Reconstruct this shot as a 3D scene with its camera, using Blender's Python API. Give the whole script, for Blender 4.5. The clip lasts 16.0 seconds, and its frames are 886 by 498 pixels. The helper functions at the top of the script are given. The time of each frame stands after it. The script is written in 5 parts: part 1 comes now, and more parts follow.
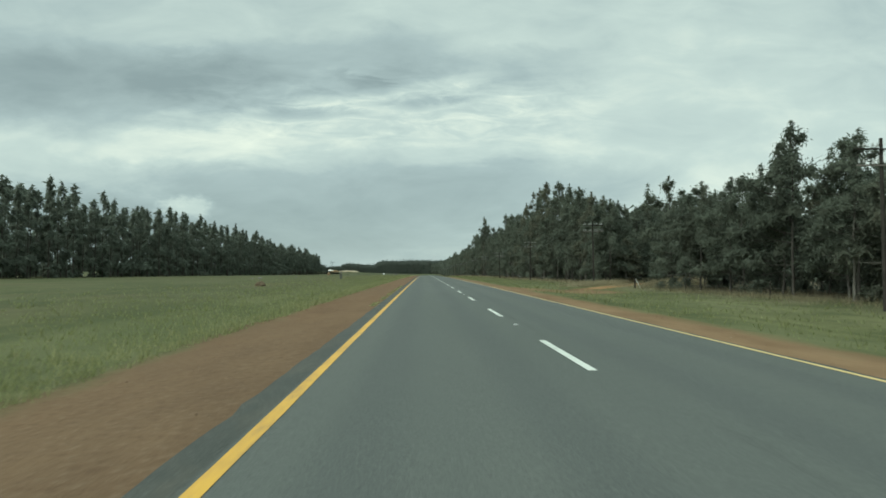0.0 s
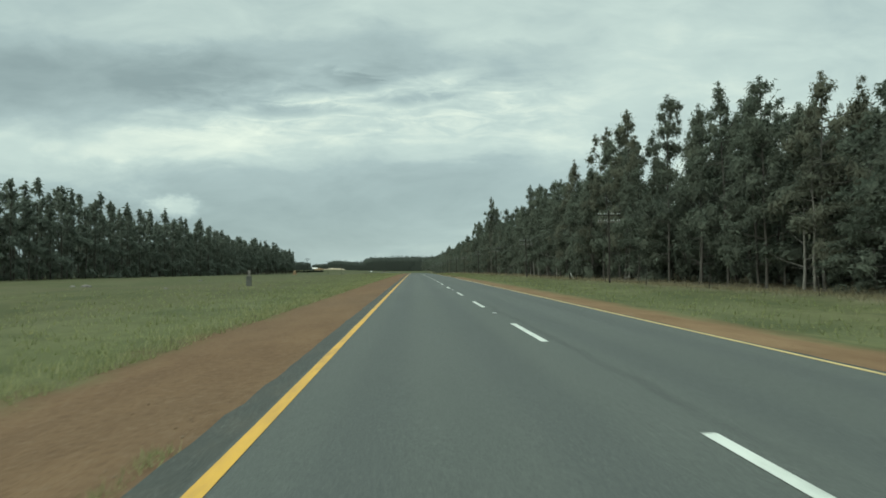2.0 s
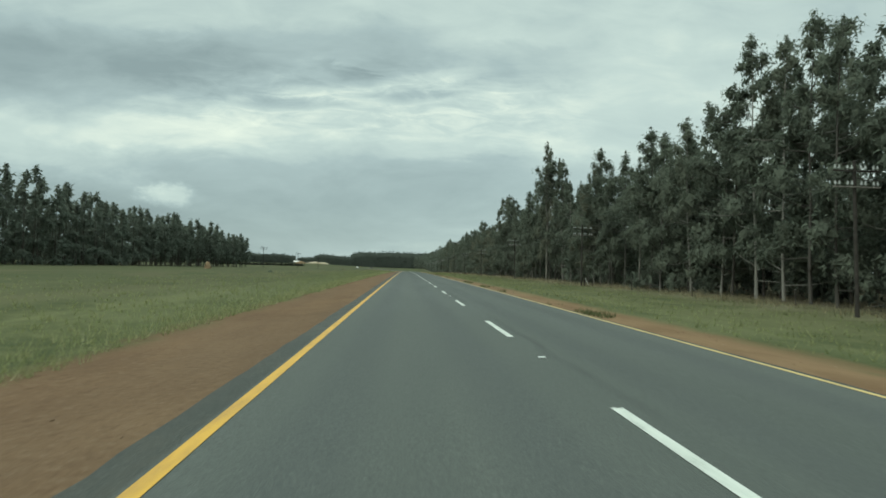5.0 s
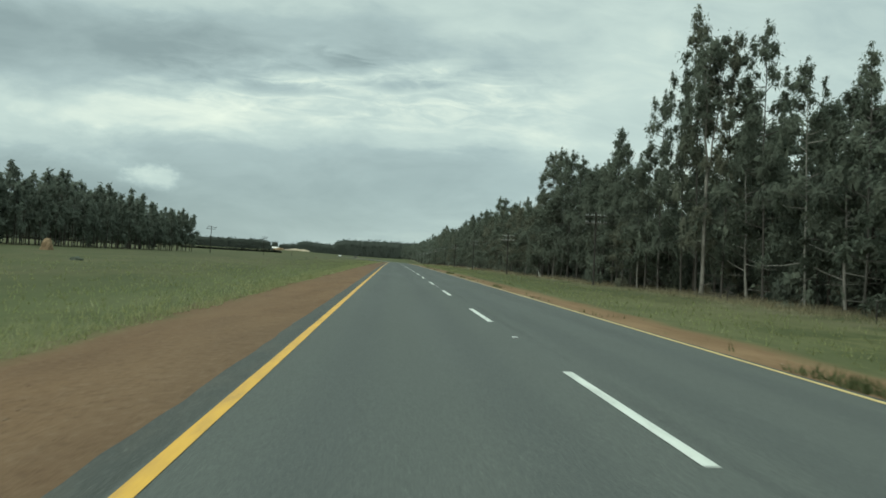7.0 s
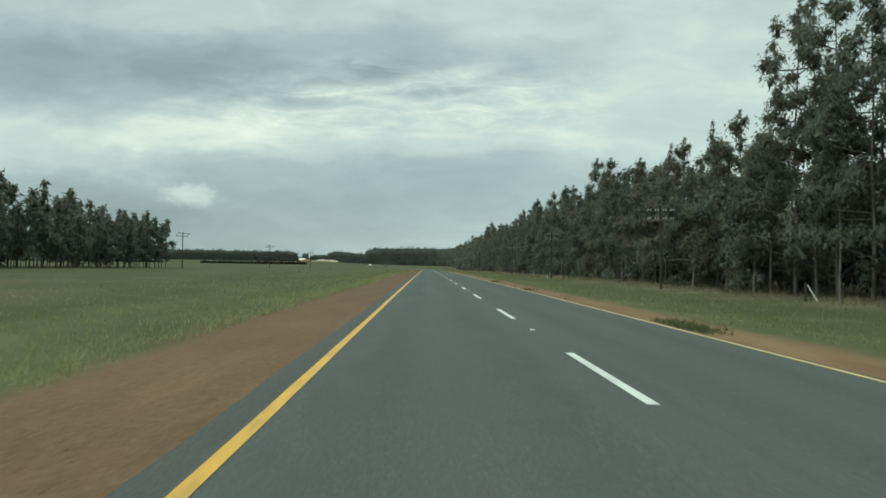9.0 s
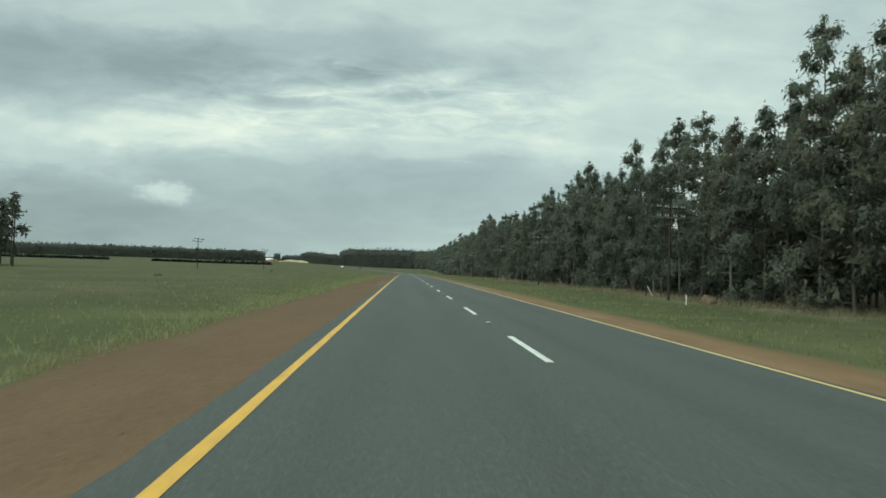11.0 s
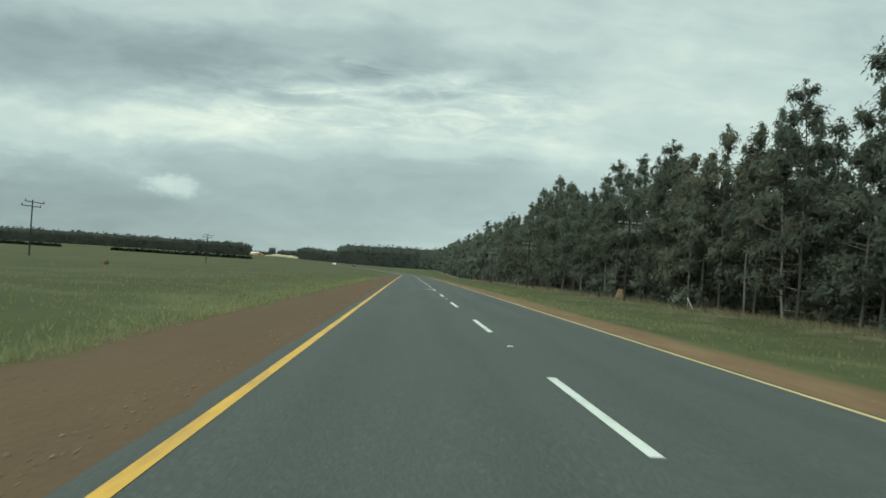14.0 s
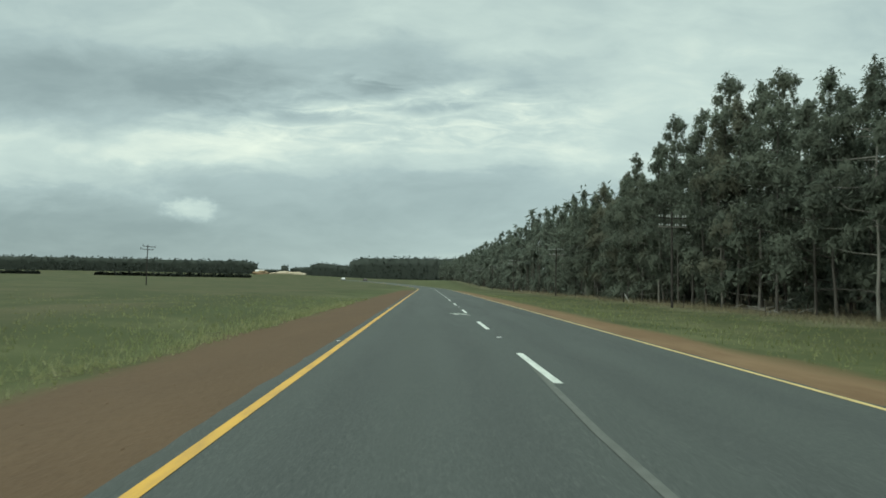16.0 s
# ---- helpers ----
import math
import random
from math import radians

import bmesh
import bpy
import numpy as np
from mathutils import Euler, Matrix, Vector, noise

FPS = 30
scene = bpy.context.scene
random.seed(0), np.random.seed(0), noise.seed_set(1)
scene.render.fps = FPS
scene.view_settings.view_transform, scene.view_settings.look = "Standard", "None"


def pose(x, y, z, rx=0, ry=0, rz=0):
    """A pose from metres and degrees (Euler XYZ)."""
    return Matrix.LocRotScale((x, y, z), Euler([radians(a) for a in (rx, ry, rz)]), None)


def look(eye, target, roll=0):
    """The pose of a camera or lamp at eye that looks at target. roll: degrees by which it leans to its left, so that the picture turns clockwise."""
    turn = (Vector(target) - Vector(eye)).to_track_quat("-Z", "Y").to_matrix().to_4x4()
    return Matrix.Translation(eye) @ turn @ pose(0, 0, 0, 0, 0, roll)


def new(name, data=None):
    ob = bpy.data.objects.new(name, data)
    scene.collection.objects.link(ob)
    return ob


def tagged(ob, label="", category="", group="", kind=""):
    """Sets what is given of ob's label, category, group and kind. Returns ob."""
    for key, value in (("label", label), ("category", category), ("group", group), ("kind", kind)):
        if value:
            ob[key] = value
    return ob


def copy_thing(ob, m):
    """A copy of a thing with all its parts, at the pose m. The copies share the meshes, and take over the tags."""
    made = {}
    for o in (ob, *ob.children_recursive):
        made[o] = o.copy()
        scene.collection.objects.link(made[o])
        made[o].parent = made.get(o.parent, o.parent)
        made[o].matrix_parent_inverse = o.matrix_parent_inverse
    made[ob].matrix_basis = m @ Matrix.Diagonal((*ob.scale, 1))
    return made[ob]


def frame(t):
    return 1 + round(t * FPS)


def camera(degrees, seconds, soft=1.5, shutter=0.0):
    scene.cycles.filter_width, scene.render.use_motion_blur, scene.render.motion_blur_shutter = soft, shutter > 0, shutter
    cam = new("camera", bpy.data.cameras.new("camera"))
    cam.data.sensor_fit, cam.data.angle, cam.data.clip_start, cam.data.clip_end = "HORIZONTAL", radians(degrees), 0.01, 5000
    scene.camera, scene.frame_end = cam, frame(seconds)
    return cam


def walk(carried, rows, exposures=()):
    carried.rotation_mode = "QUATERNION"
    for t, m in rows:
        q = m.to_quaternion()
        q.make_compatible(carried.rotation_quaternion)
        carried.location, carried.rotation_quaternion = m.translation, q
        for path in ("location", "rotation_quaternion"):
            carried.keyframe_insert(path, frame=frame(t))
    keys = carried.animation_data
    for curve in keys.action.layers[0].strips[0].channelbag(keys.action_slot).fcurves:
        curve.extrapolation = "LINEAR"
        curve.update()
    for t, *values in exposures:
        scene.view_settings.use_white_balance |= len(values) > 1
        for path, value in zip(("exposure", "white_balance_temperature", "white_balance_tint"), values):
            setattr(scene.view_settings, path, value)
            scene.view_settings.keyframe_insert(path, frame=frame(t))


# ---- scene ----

# ---- the lie of the land -------------------------------------------------
CREST, BEND = 40000.0, 610.0


def up(y):
    """Height of the road's crown: a long flat crest, a dip and then a rise."""
    d = max(y - 560.0, 0.0)
    z = -((min(y, 560.0) - 200.0) ** 2) / (2 * CREST) - 0.009 * d
    k = min(d / 380.0, 1.0)
    return z + 4.6 * k * k * (3 - 2 * k) + 0.006 * max(d - 380.0, 0.0)


def bend(y):
    """Sideways place of the centre line: straight, then bending to the left far ahead."""
    d = min(max(y - 548.0, 0.0), 420.0)
    return -d * d / (2 * BEND)


cam = camera(71.44, 16.0, 1.65, 0.08)
# seconds, place in metres, then tilt, lean and turn in degrees
PATH = [
    (0.0, -2.103, 1.545, 1.247, 1.984, 0.063, -1.785),
    (0.5, -2.230, 14.435, 1.247, 2.883, -1.621, -3.580),
    (1.0, -2.297, 26.759, 1.247, 2.063, 0.808, -0.728),
    (1.5, -2.191, 39.723, 1.247, 2.219, -2.381, -3.033),
    (2.0, -2.161, 53.020, 1.247, 1.733, 0.717, -2.705),
    (2.5, -2.115, 66.176, 1.247, 1.841, -0.477, -1.564),
    (3.0, -2.027, 79.665, 1.247, 1.882, -0.088, -1.828),
    (3.5, -2.013, 92.909, 1.247, 1.639, 0.763, -2.252),
    (4.0, -1.950, 106.400, 1.247, 1.644, -1.715, -2.812),
    (6.5, -2.061, 172.078, 1.247, 1.754, -0.572, -4.578),
    (7.0, -2.131, 185.344, 1.247, 1.011, -3.027, -4.705),
    (7.5, -2.136, 198.996, 1.247, 1.048, -0.154, -3.657),
    (8.0, -2.107, 212.005, 1.247, 1.232, -0.023, -2.366),
    (8.5, -2.082, 224.900, 1.247, 1.291, -0.153, -2.128),
    (9.0, -2.082, 237.606, 1.247, 1.515, -0.680, -1.527),
    (11.5, -2.055, 301.449, 1.247, 2.193, -1.756, -3.813),
    (12.0, -2.043, 314.207, 1.247, 2.561, -1.325, -3.483),
    (12.5, -2.051, 327.091, 1.247, 2.475, 0.031, -3.214),
    (13.0, -1.954, 340.600, 1.247, 2.324, -2.308, -3.526),
    (13.5, -1.890, 353.400, 1.247, 2.266, -1.640, -1.664),
    (14.0, -1.877, 364.797, 1.247, 2.131, -3.473, -3.232),
    (14.5, -1.886, 377.374, 1.247, 2.065, 0.294, -0.588),
    (15.0, -1.804, 389.874, 1.247, 2.316, -1.270, -1.446),
    (15.5, -1.755, 402.430, 1.247, 2.700, -0.292, -2.015),
    (16.0, -1.676, 415.393, 1.247, 3.131, -0.819, -1.479),
]
walk(cam, [(t, pose(x, y, z + up(y), 90 + tilt - math.degrees((y - 200.0) / CREST), lean, turn))
           for t, x, y, z, tilt, lean, turn in PATH],
     exposures=[(0.0, 0.28, 6250.0, -3.0)])


def curve(x, pts):
    return float(np.interp(x, [p[0] for p in pts], [p[1] for p in pts]))


SECTION = [(-900, 1.5), (-200, 1.0), (-67, 0.1), (-30, 0.02), (-15, 0.0), (-10.5, -0.14), (-7.2, -0.27), (-3.86, -0.15), (0, -0.10),
           (3.86, -0.15), (6.2, -0.26), (10, -0.5), (18, -0.42), (24, -0.3), (60, -0.1), (200, 0.3), (900, 5.0)]


def lump(x, y):
    return 0.09 * noise.noise((x * 0.11, y * 0.05, 1.3)) + 0.04 * noise.noise((x * 0.45, y * 0.3, 7.1))


def ground_z(x, y):
    s = x - bend(y)
    away = min(max((abs(s) - 7.0) / 5.0, 0.0), 1.0)
    hill = 3.6 * math.exp(-((x + 118.0) / 45.0) ** 2 - ((y - 905.0) / 70.0) ** 2) if y > 600 else 0.0
    if y > 865 and x < -130:  # the field climbs behind the far hedge
        k, j = min((y - 865.0) / 100.0, 1.0), min((-130.0 - x) / 40.0, 1.0)
        hill += 3.2 * k * k * (3 - 2 * k) * j
    return up(y) + curve(s, SECTION) + away * lump(x, y) + hill


# ---- sky and light -------------------------------------------------------
SUN_EL, SUN_AZ = radians(36), radians(-130)
world = bpy.data.worlds.new("overcast_sky")
scene.world = world
world.use_nodes = True


class Nodes:
    """Short hand for a node tree."""

    def __init__(self, tree):
        self.t = tree
        tree.nodes.clear()

    def n(self, kind, **kw):
        node = self.t.nodes.new("ShaderNode" + kind)
        for k, v in kw.items():
            if k in node.inputs:
                self.put(node.inputs[k], v)
            else:
                setattr_plain(node, k, v)
        return node

    def put(self, socket, v):
        if isinstance(v, bpy.types.NodeSocket):
            self.t.links.new(v, socket)
        elif isinstance(v, bpy.types.Node):
            self.t.links.new(v.outputs[0], socket)
        else:
            socket.default_value = v

    def math(self, op, a, b=0.0, clamp=False):
        node = self.t.nodes.new("ShaderNodeMath")
        node.operation, node.use_clamp = op, clamp
        self.put(node.inputs[0], a)
        self.put(node.inputs[1], b)
        return node.outputs[0]

    def mix(self, f, a, b, blend="MIX"):
        node = self.t.nodes.new("ShaderNodeMix")
        node.data_type, node.blend_type = "RGBA", blend
        self.put(node.inputs[0], f)
        self.put(node.inputs[6], a)
        self.put(node.inputs[7], b)
        return node.outputs[2]

    def span(self, v, a, b, lo=0.0, hi=1.0):
        node = self.t.nodes.new("ShaderNodeMapRange")
        node.interpolation_type = "SMOOTHSTEP"
        self.put(node.inputs[0], v)
        for i, w in enumerate((a, b, lo, hi)):
            self.put(node.inputs[1 + i], w)
        return node.outputs[0]

    def noise(self, vec, scale, detail=3.0, rough=0.5, dist=0.0):
        node = self.t.nodes.new("ShaderNodeTexNoise")
        if vec is not None:
            self.put(node.inputs["Vector"], vec)
        node.inputs["Scale"].default_value, node.inputs["Detail"].default_value = scale, detail
        node.inputs["Roughness"].default_value, node.inputs["Distortion"].default_value = rough, dist
        return node.outputs["Fac"]

    def scaled(self, vec, s):
        node = self.t.nodes.new("ShaderNodeVectorMath")
        node.operation = "MULTIPLY"
        self.put(node.inputs[0], vec)
        node.inputs[1].default_value = s
        return node.outputs[0]


def setattr_plain(node, k, v):
    if k == "operation":
        node.operation = v
    elif k == "sky_type":
        node.sky_type = v


def rgb(r, g, b):
    return (r, g, b, 1.0)


# soft forms of this cloud deck: bearing, height, half-width, half-height, slope, lighter or darker
CLOUDS = [(-0.58, 0.300, 0.32, 0.065, 0.00, -0.30), (-0.20, 0.335, 0.24, 0.050, 0.10, -0.22), (0.09, 0.328, 0.22, 0.036, 0.10, -0.19),
          # the tall form next is no cloud but the windscreen's darker left side
          (-0.78, 0.250, 0.38, 0.400, 0.00, -0.09), (-0.56, 0.215, 0.32, 0.068, 0.04, 0.19), (-0.40, 0.208, 0.15, 0.034, 0.00, 0.13),
          (-0.13, 0.268, 0.26, 0.056, 0.00, 0.08), (-0.22, 0.100, 0.52, 0.085, 0.05, -0.22), (0.14, 0.135, 0.26, 0.050, 0.10, -0.13),
          (0.42, 0.240, 0.40, 0.200, 0.00, 0.13), (-0.62, 0.140, 0.16, 0.030, 0.00, 0.05), (-0.05, 0.200, 0.30, 0.030, 0.05, 0.06), (-0.66, 0.040, 0.52, 0.085, 0.00, -0.24)]
# small torn scraps in its middle, grey below and bright along their tops
SCRAPS = [(-0.185, 0.262, 0.085, 0.0105, 0.03, -0.24), (0.012, 0.280, 0.050, 0.0100, 0.10, -0.22), (-0.095, 0.312, 0.055, 0.0110, -0.25, -0.20),
          (0.060, 0.316, 0.075, 0.0110, 0.12, 0.13), (-0.150, 0.284, 0.080, 0.0085, 0.05, 0.16), (-0.060, 0.298, 0.035, 0.0070, -0.10, 0.16)]


def build_sky():
    w = Nodes(world.node_tree)
    sky = w.n("TexSky", sky_type="NISHITA")
    sky.sun_disc, sky.sun_elevation, sky.sun_rotation = False, SUN_EL, SUN_AZ
    way = w.n("TexCoord").outputs["Generated"]
    sep = w.n("SeparateXYZ", Vector=way)
    x, y, z = sep.outputs
    # the cloud deck, seen in perspective: a flat layer far overhead
    low = w.math("ADD", w.math("MAXIMUM", z, 0.0), 0.16)
    deck = w.n("CombineXYZ", X=w.math("DIVIDE", x, low), Y=w.math("DIVIDE", y, low), Z=0.0).outputs[0]
    az = w.math("DIVIDE", x, w.math("MAXIMUM", y, 0.05))
    el = w.math("DIVIDE", z, w.math("MAXIMUM", y, 0.05))
    view = w.n("CombineXYZ", X=az, Y=w.math("MULTIPLY", el, 2.6), Z=0.0).outputs[0]
    big = w.noise(w.scaled(deck, (0.9, 0.75, 1)), 1.0, 4.0, 0.5, 0.5)
    fine = w.noise(view, 6.0, 6.0, 0.58, 0.4)
    wisp = w.noise(w.scaled(view, (1.0, 1.6, 1)), 11.0, 6.0, 0.62, 0.8)
    sway = w.math("SUBTRACT", w.noise(view, 3.6, 5.0, 0.55), 0.5)
    rise = w.math("SUBTRACT", w.noise(w.scaled(view, (1.0, 1.0, 1.0)), 5.2, 6.0, 0.6, 0.3), 0.5)
    curl = w.math("SUBTRACT", wisp, 0.5)

    def soft(forms, warp_x, warp_y, total):
        """Adds rounded forms whose outlines are pulled about by the given noises."""
        for a0, e0, ra, re, slope, k in forms:
            du = w.math("SUBTRACT", warp_x, a0)
            dv = w.math("SUBTRACT", warp_y, e0)
            if slope:
                dv = w.math("SUBTRACT", dv, w.math("MULTIPLY", du, slope))
            du, dv = w.math("DIVIDE", du, ra), w.math("DIVIDE", dv, re)
            q = w.math("ADD", w.math("MULTIPLY", du, du), w.math("MULTIPLY", dv, dv))
            total = w.math("ADD", w.math("MULTIPLY", w.span(q, 1.9, 0.0), k), total)
        return total

    level = w.math("ADD", w.math("MULTIPLY", w.math("SUBTRACT", big, 0.5), 0.34),
                   w.math("MULTIPLY", w.math("SUBTRACT", fine, 0.5), 0.46))
    level = w.math("ADD", level, 0.60)
    level = soft(CLOUDS, w.math("ADD", az, w.math("MULTIPLY", sway, 0.30)), w.math("ADD", el, w.math("MULTIPLY", rise, 0.105)), level)
    level = soft(SCRAPS, w.math("ADD", az, w.math("MULTIPLY", curl, 0.10)), w.math("ADD", el, w.math("ADD", w.math("MULTIPLY", curl, 0.030), w.math("MULTIPLY", rise, 0.02))), level)
    # torn detail where the deck breaks up
    torn = w.math("MULTIPLY", w.math("MULTIPLY", w.span(el, 0.17, 0.25), w.span(el, 0.38, 0.29)), w.math("MULTIPLY", w.span(az, -0.60, -0.25), w.span(az, 0.42, 0.10)))
    level = w.math("ADD", level, w.math("MULTIPLY", w.math("MULTIPLY", torn, curl), 0.72))
    # the small bright cumulus over the left-hand wood
    du = w.math("DIVIDE", w.math("SUBTRACT", az, -0.381), 0.046)
    dv = w.math("DIVIDE", w.math("SUBTRACT", el, 0.106), 0.020)
    rr = w.math("ADD", w.math("ADD", w.math("MULTIPLY", du, du), w.math("MULTIPLY", dv, dv)),
                w.math("MULTIPLY", w.math("SUBTRACT", w.noise(w.n("CombineXYZ", X=az, Y=w.math("MULTIPLY", el, 1.6), Z=0.0).outputs[0], 26.0, 5.0, 0.65), 0.5), 4.0))
    level = w.math("ADD", level, w.math("MULTIPLY", w.span(rr, 1.6, -0.1), 0.32))
    level = w.math("MAXIMUM", w.math("MINIMUM", level, 1.0), 0.0)
    ramp = w.n("ValToRGB", Fac=level)
    e = ramp.color_ramp.elements
    e[0].position, e[0].color = 0.10, rgb(0.262, 0.312, 0.320)
    e[1].position, e[1].color = 0.95, rgb(0.82, 0.83, 0.72)
    mid_e = e.new(0.45)
    mid_e.color = rgb(0.390, 0.452, 0.455)
    mid_f = e.new(0.70)
    mid_f.color = rgb(0.54, 0.60, 0.57)
    # an overcast sky is brighter towards its top
    top = w.span(z, 0.45, 1.0, 1.0, ZENITH)
    cloud = w.n("Background", Color=ramp.outputs[0], Strength=w.math("MULTIPLY", top, 1.0))
    clear = w.n("Background", Color=sky.outputs[0], Strength=0.07)
    both = w.n("MixShader", Fac=0.92)
    w.t.links.new(clear.outputs[0], both.inputs[1])
    w.t.links.new(cloud.outputs[0], both.inputs[2])
    w.t.links.new(both.outputs[0], w.n("OutputWorld").inputs["Surface"])


ZENITH = 2.6
build_sky()
sun_data = bpy.data.lights.new("sun", "SUN")
sun_data.energy, sun_data.angle, sun_data.color = 1.5, radians(60), (1.0, 0.96, 0.90)
sun = new("sun", sun_data)
sun.matrix_world = look((0, 0, 60), (-60 * math.sin(SUN_AZ) * math.cos(SUN_EL), -60 * math.cos(SUN_AZ) * math.cos(SUN_EL), 60 - 60 * math.sin(SUN_EL)))


# ---- materials -----------------------------------------------------------
def material(name, build, rough=0.8, spec=0.3, metal=0.0, bump=None, thin=0.0):
    m = bpy.data.materials.new(name)
    m.use_nodes = True
    w = Nodes(m.node_tree)
    bsdf = w.n("BsdfPrincipled")
    bsdf.inputs["Metallic"].default_value = metal
    bsdf.inputs["Specular IOR Level"].default_value = spec
    pos = w.n("NewGeometry").outputs["Position"]
    out = build(w, pos)
    colour, height = out[0], out[1]
    w.put(bsdf.inputs["Base Color"], colour)
    w.put(bsdf.inputs["Roughness"], out[2] if len(out) > 2 else rough)
    if height is not None:
        b = w.n("Bump", Height=height, Distance=bump or 0.01, Strength=0.7)
        w.t.links.new(b.outputs[0], bsdf.inputs["Normal"])
    last = bsdf
    if thin:  # light passing through a leaf
        last = w.n("MixShader", Fac=thin)
        w.t.links.new(bsdf.outputs[0], last.inputs[1])
        w.t.links.new(w.n("BsdfTranslucent", Color=colour).outputs[0], last.inputs[2])
    w.t.links.new(last.outputs[0], w.n("OutputMaterial").inputs["Surface"])
    return m


def asphalt_nodes(w, pos):
    grain = w.noise(pos, 90.0, 2.0, 0.7)
    patch = w.noise(w.scaled(pos, (1.0, 0.12, 1.0)), 0.9, 4.0, 0.6)
    wide = w.noise(w.scaled(pos, (0.25, 0.05, 1.0)), 0.8, 3.0)
    x = w.n("SeparateXYZ", Vector=pos).outputs[0]
    # polished wheel tracks: each lane has two
    lane = w.math("ABSOLUTE", w.math("SUBTRACT", w.math("ABSOLUTE", x), 1.75))
    track = w.math("MULTIPLY", w.span(lane, 0.25, 0.75), w.span(lane, 1.35, 0.95))
    wander = w.math("MULTIPLY", w.math("SUBTRACT", w.noise(w.scaled(pos, (0.0, 1.0, 0.0)), 0.35, 5.0, 0.7), 0.5), 0.5)
    seam = w.math("MULTIPLY", w.span(w.math("ABSOLUTE", w.math("SUBTRACT", w.math("ADD", x, wander), 0.26)), 0.14, 0.02), w.span(patch, 0.40, 0.56))
    c = w.mix(w.span(patch, 0.3, 0.7), rgb(0.075, 0.084, 0.073), rgb(0.098, 0.107, 0.093))
    c = w.mix(w.math("MULTIPLY", w.span(wide, 0.35, 0.65), 0.35), c, rgb(0.125, 0.133, 0.122))
    c = w.mix(w.math("MULTIPLY", track, 0.5), c, rgb(0.072, 0.080, 0.077))
    dust = w.noise(w.scaled(pos, (1.0, 0.4, 1.0)), 2.2, 5.0, 0.7)
    c = w.mix(w.math("MULTIPLY", w.span(w.math("ABSOLUTE", x), 3.56, 3.64), 0.95), c, w.mix(w.span(dust, 0.42, 0.72), rgb(0.030, 0.032, 0.025), rgb(0.068, 0.060, 0.042)))
    c = w.mix(w.math("MULTIPLY", seam, 0.5), c, rgb(0.036, 0.040, 0.038))
    y = w.n("SeparateXYZ", Vector=pos).outputs[1]
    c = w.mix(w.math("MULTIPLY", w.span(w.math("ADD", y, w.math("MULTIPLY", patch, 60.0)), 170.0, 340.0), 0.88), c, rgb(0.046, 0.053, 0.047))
    edge_ = w.span(w.math("ABSOLUTE", x), 3.56, 3.64)
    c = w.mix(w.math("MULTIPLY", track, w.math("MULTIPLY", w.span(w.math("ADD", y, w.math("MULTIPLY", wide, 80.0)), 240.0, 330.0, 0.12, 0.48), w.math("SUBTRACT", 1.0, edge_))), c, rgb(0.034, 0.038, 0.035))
    coarse = w.noise(pos, 36.0, 2.0, 0.8)
    c = w.mix(w.math("MULTIPLY", w.span(coarse, 0.56, 0.68), 0.55), c, rgb(0.19, 0.20, 0.175))
    c = w.mix(w.math("MULTIPLY", w.span(coarse, 0.47, 0.34), 0.35), c, rgb(0.024, 0.028, 0.026))
    blot = w.noise(w.scaled(pos, (1.6, 0.7, 1.0)), 1.3, 3.0, 0.6)
    wet = w.math("MULTIPLY", w.math("MULTIPLY", w.span(y, 236.0, 244.0), w.span(y, 262.0, 252.0)), w.math("MULTIPLY", w.span(w.math("ABSOLUTE", w.math("SUBTRACT", w.math("ABSOLUTE", w.math("ADD", x, 1.92)), 0.97)), 0.55, 0.2), w.span(blot, 0.48, 0.58)))
    c = w.mix(w.math("MULTIPLY", wet, 0.35), c, rgb(0.035, 0.040, 0.038))
    c = w.mix(0.35, c, w.mix(w.span(grain, 0.3, 0.7), rgb(0.04, 0.044, 0.042), rgb(0.17, 0.18, 0.17)))
    return c, grain, w.span(patch, 0.2, 0.8, 0.74, 0.9)


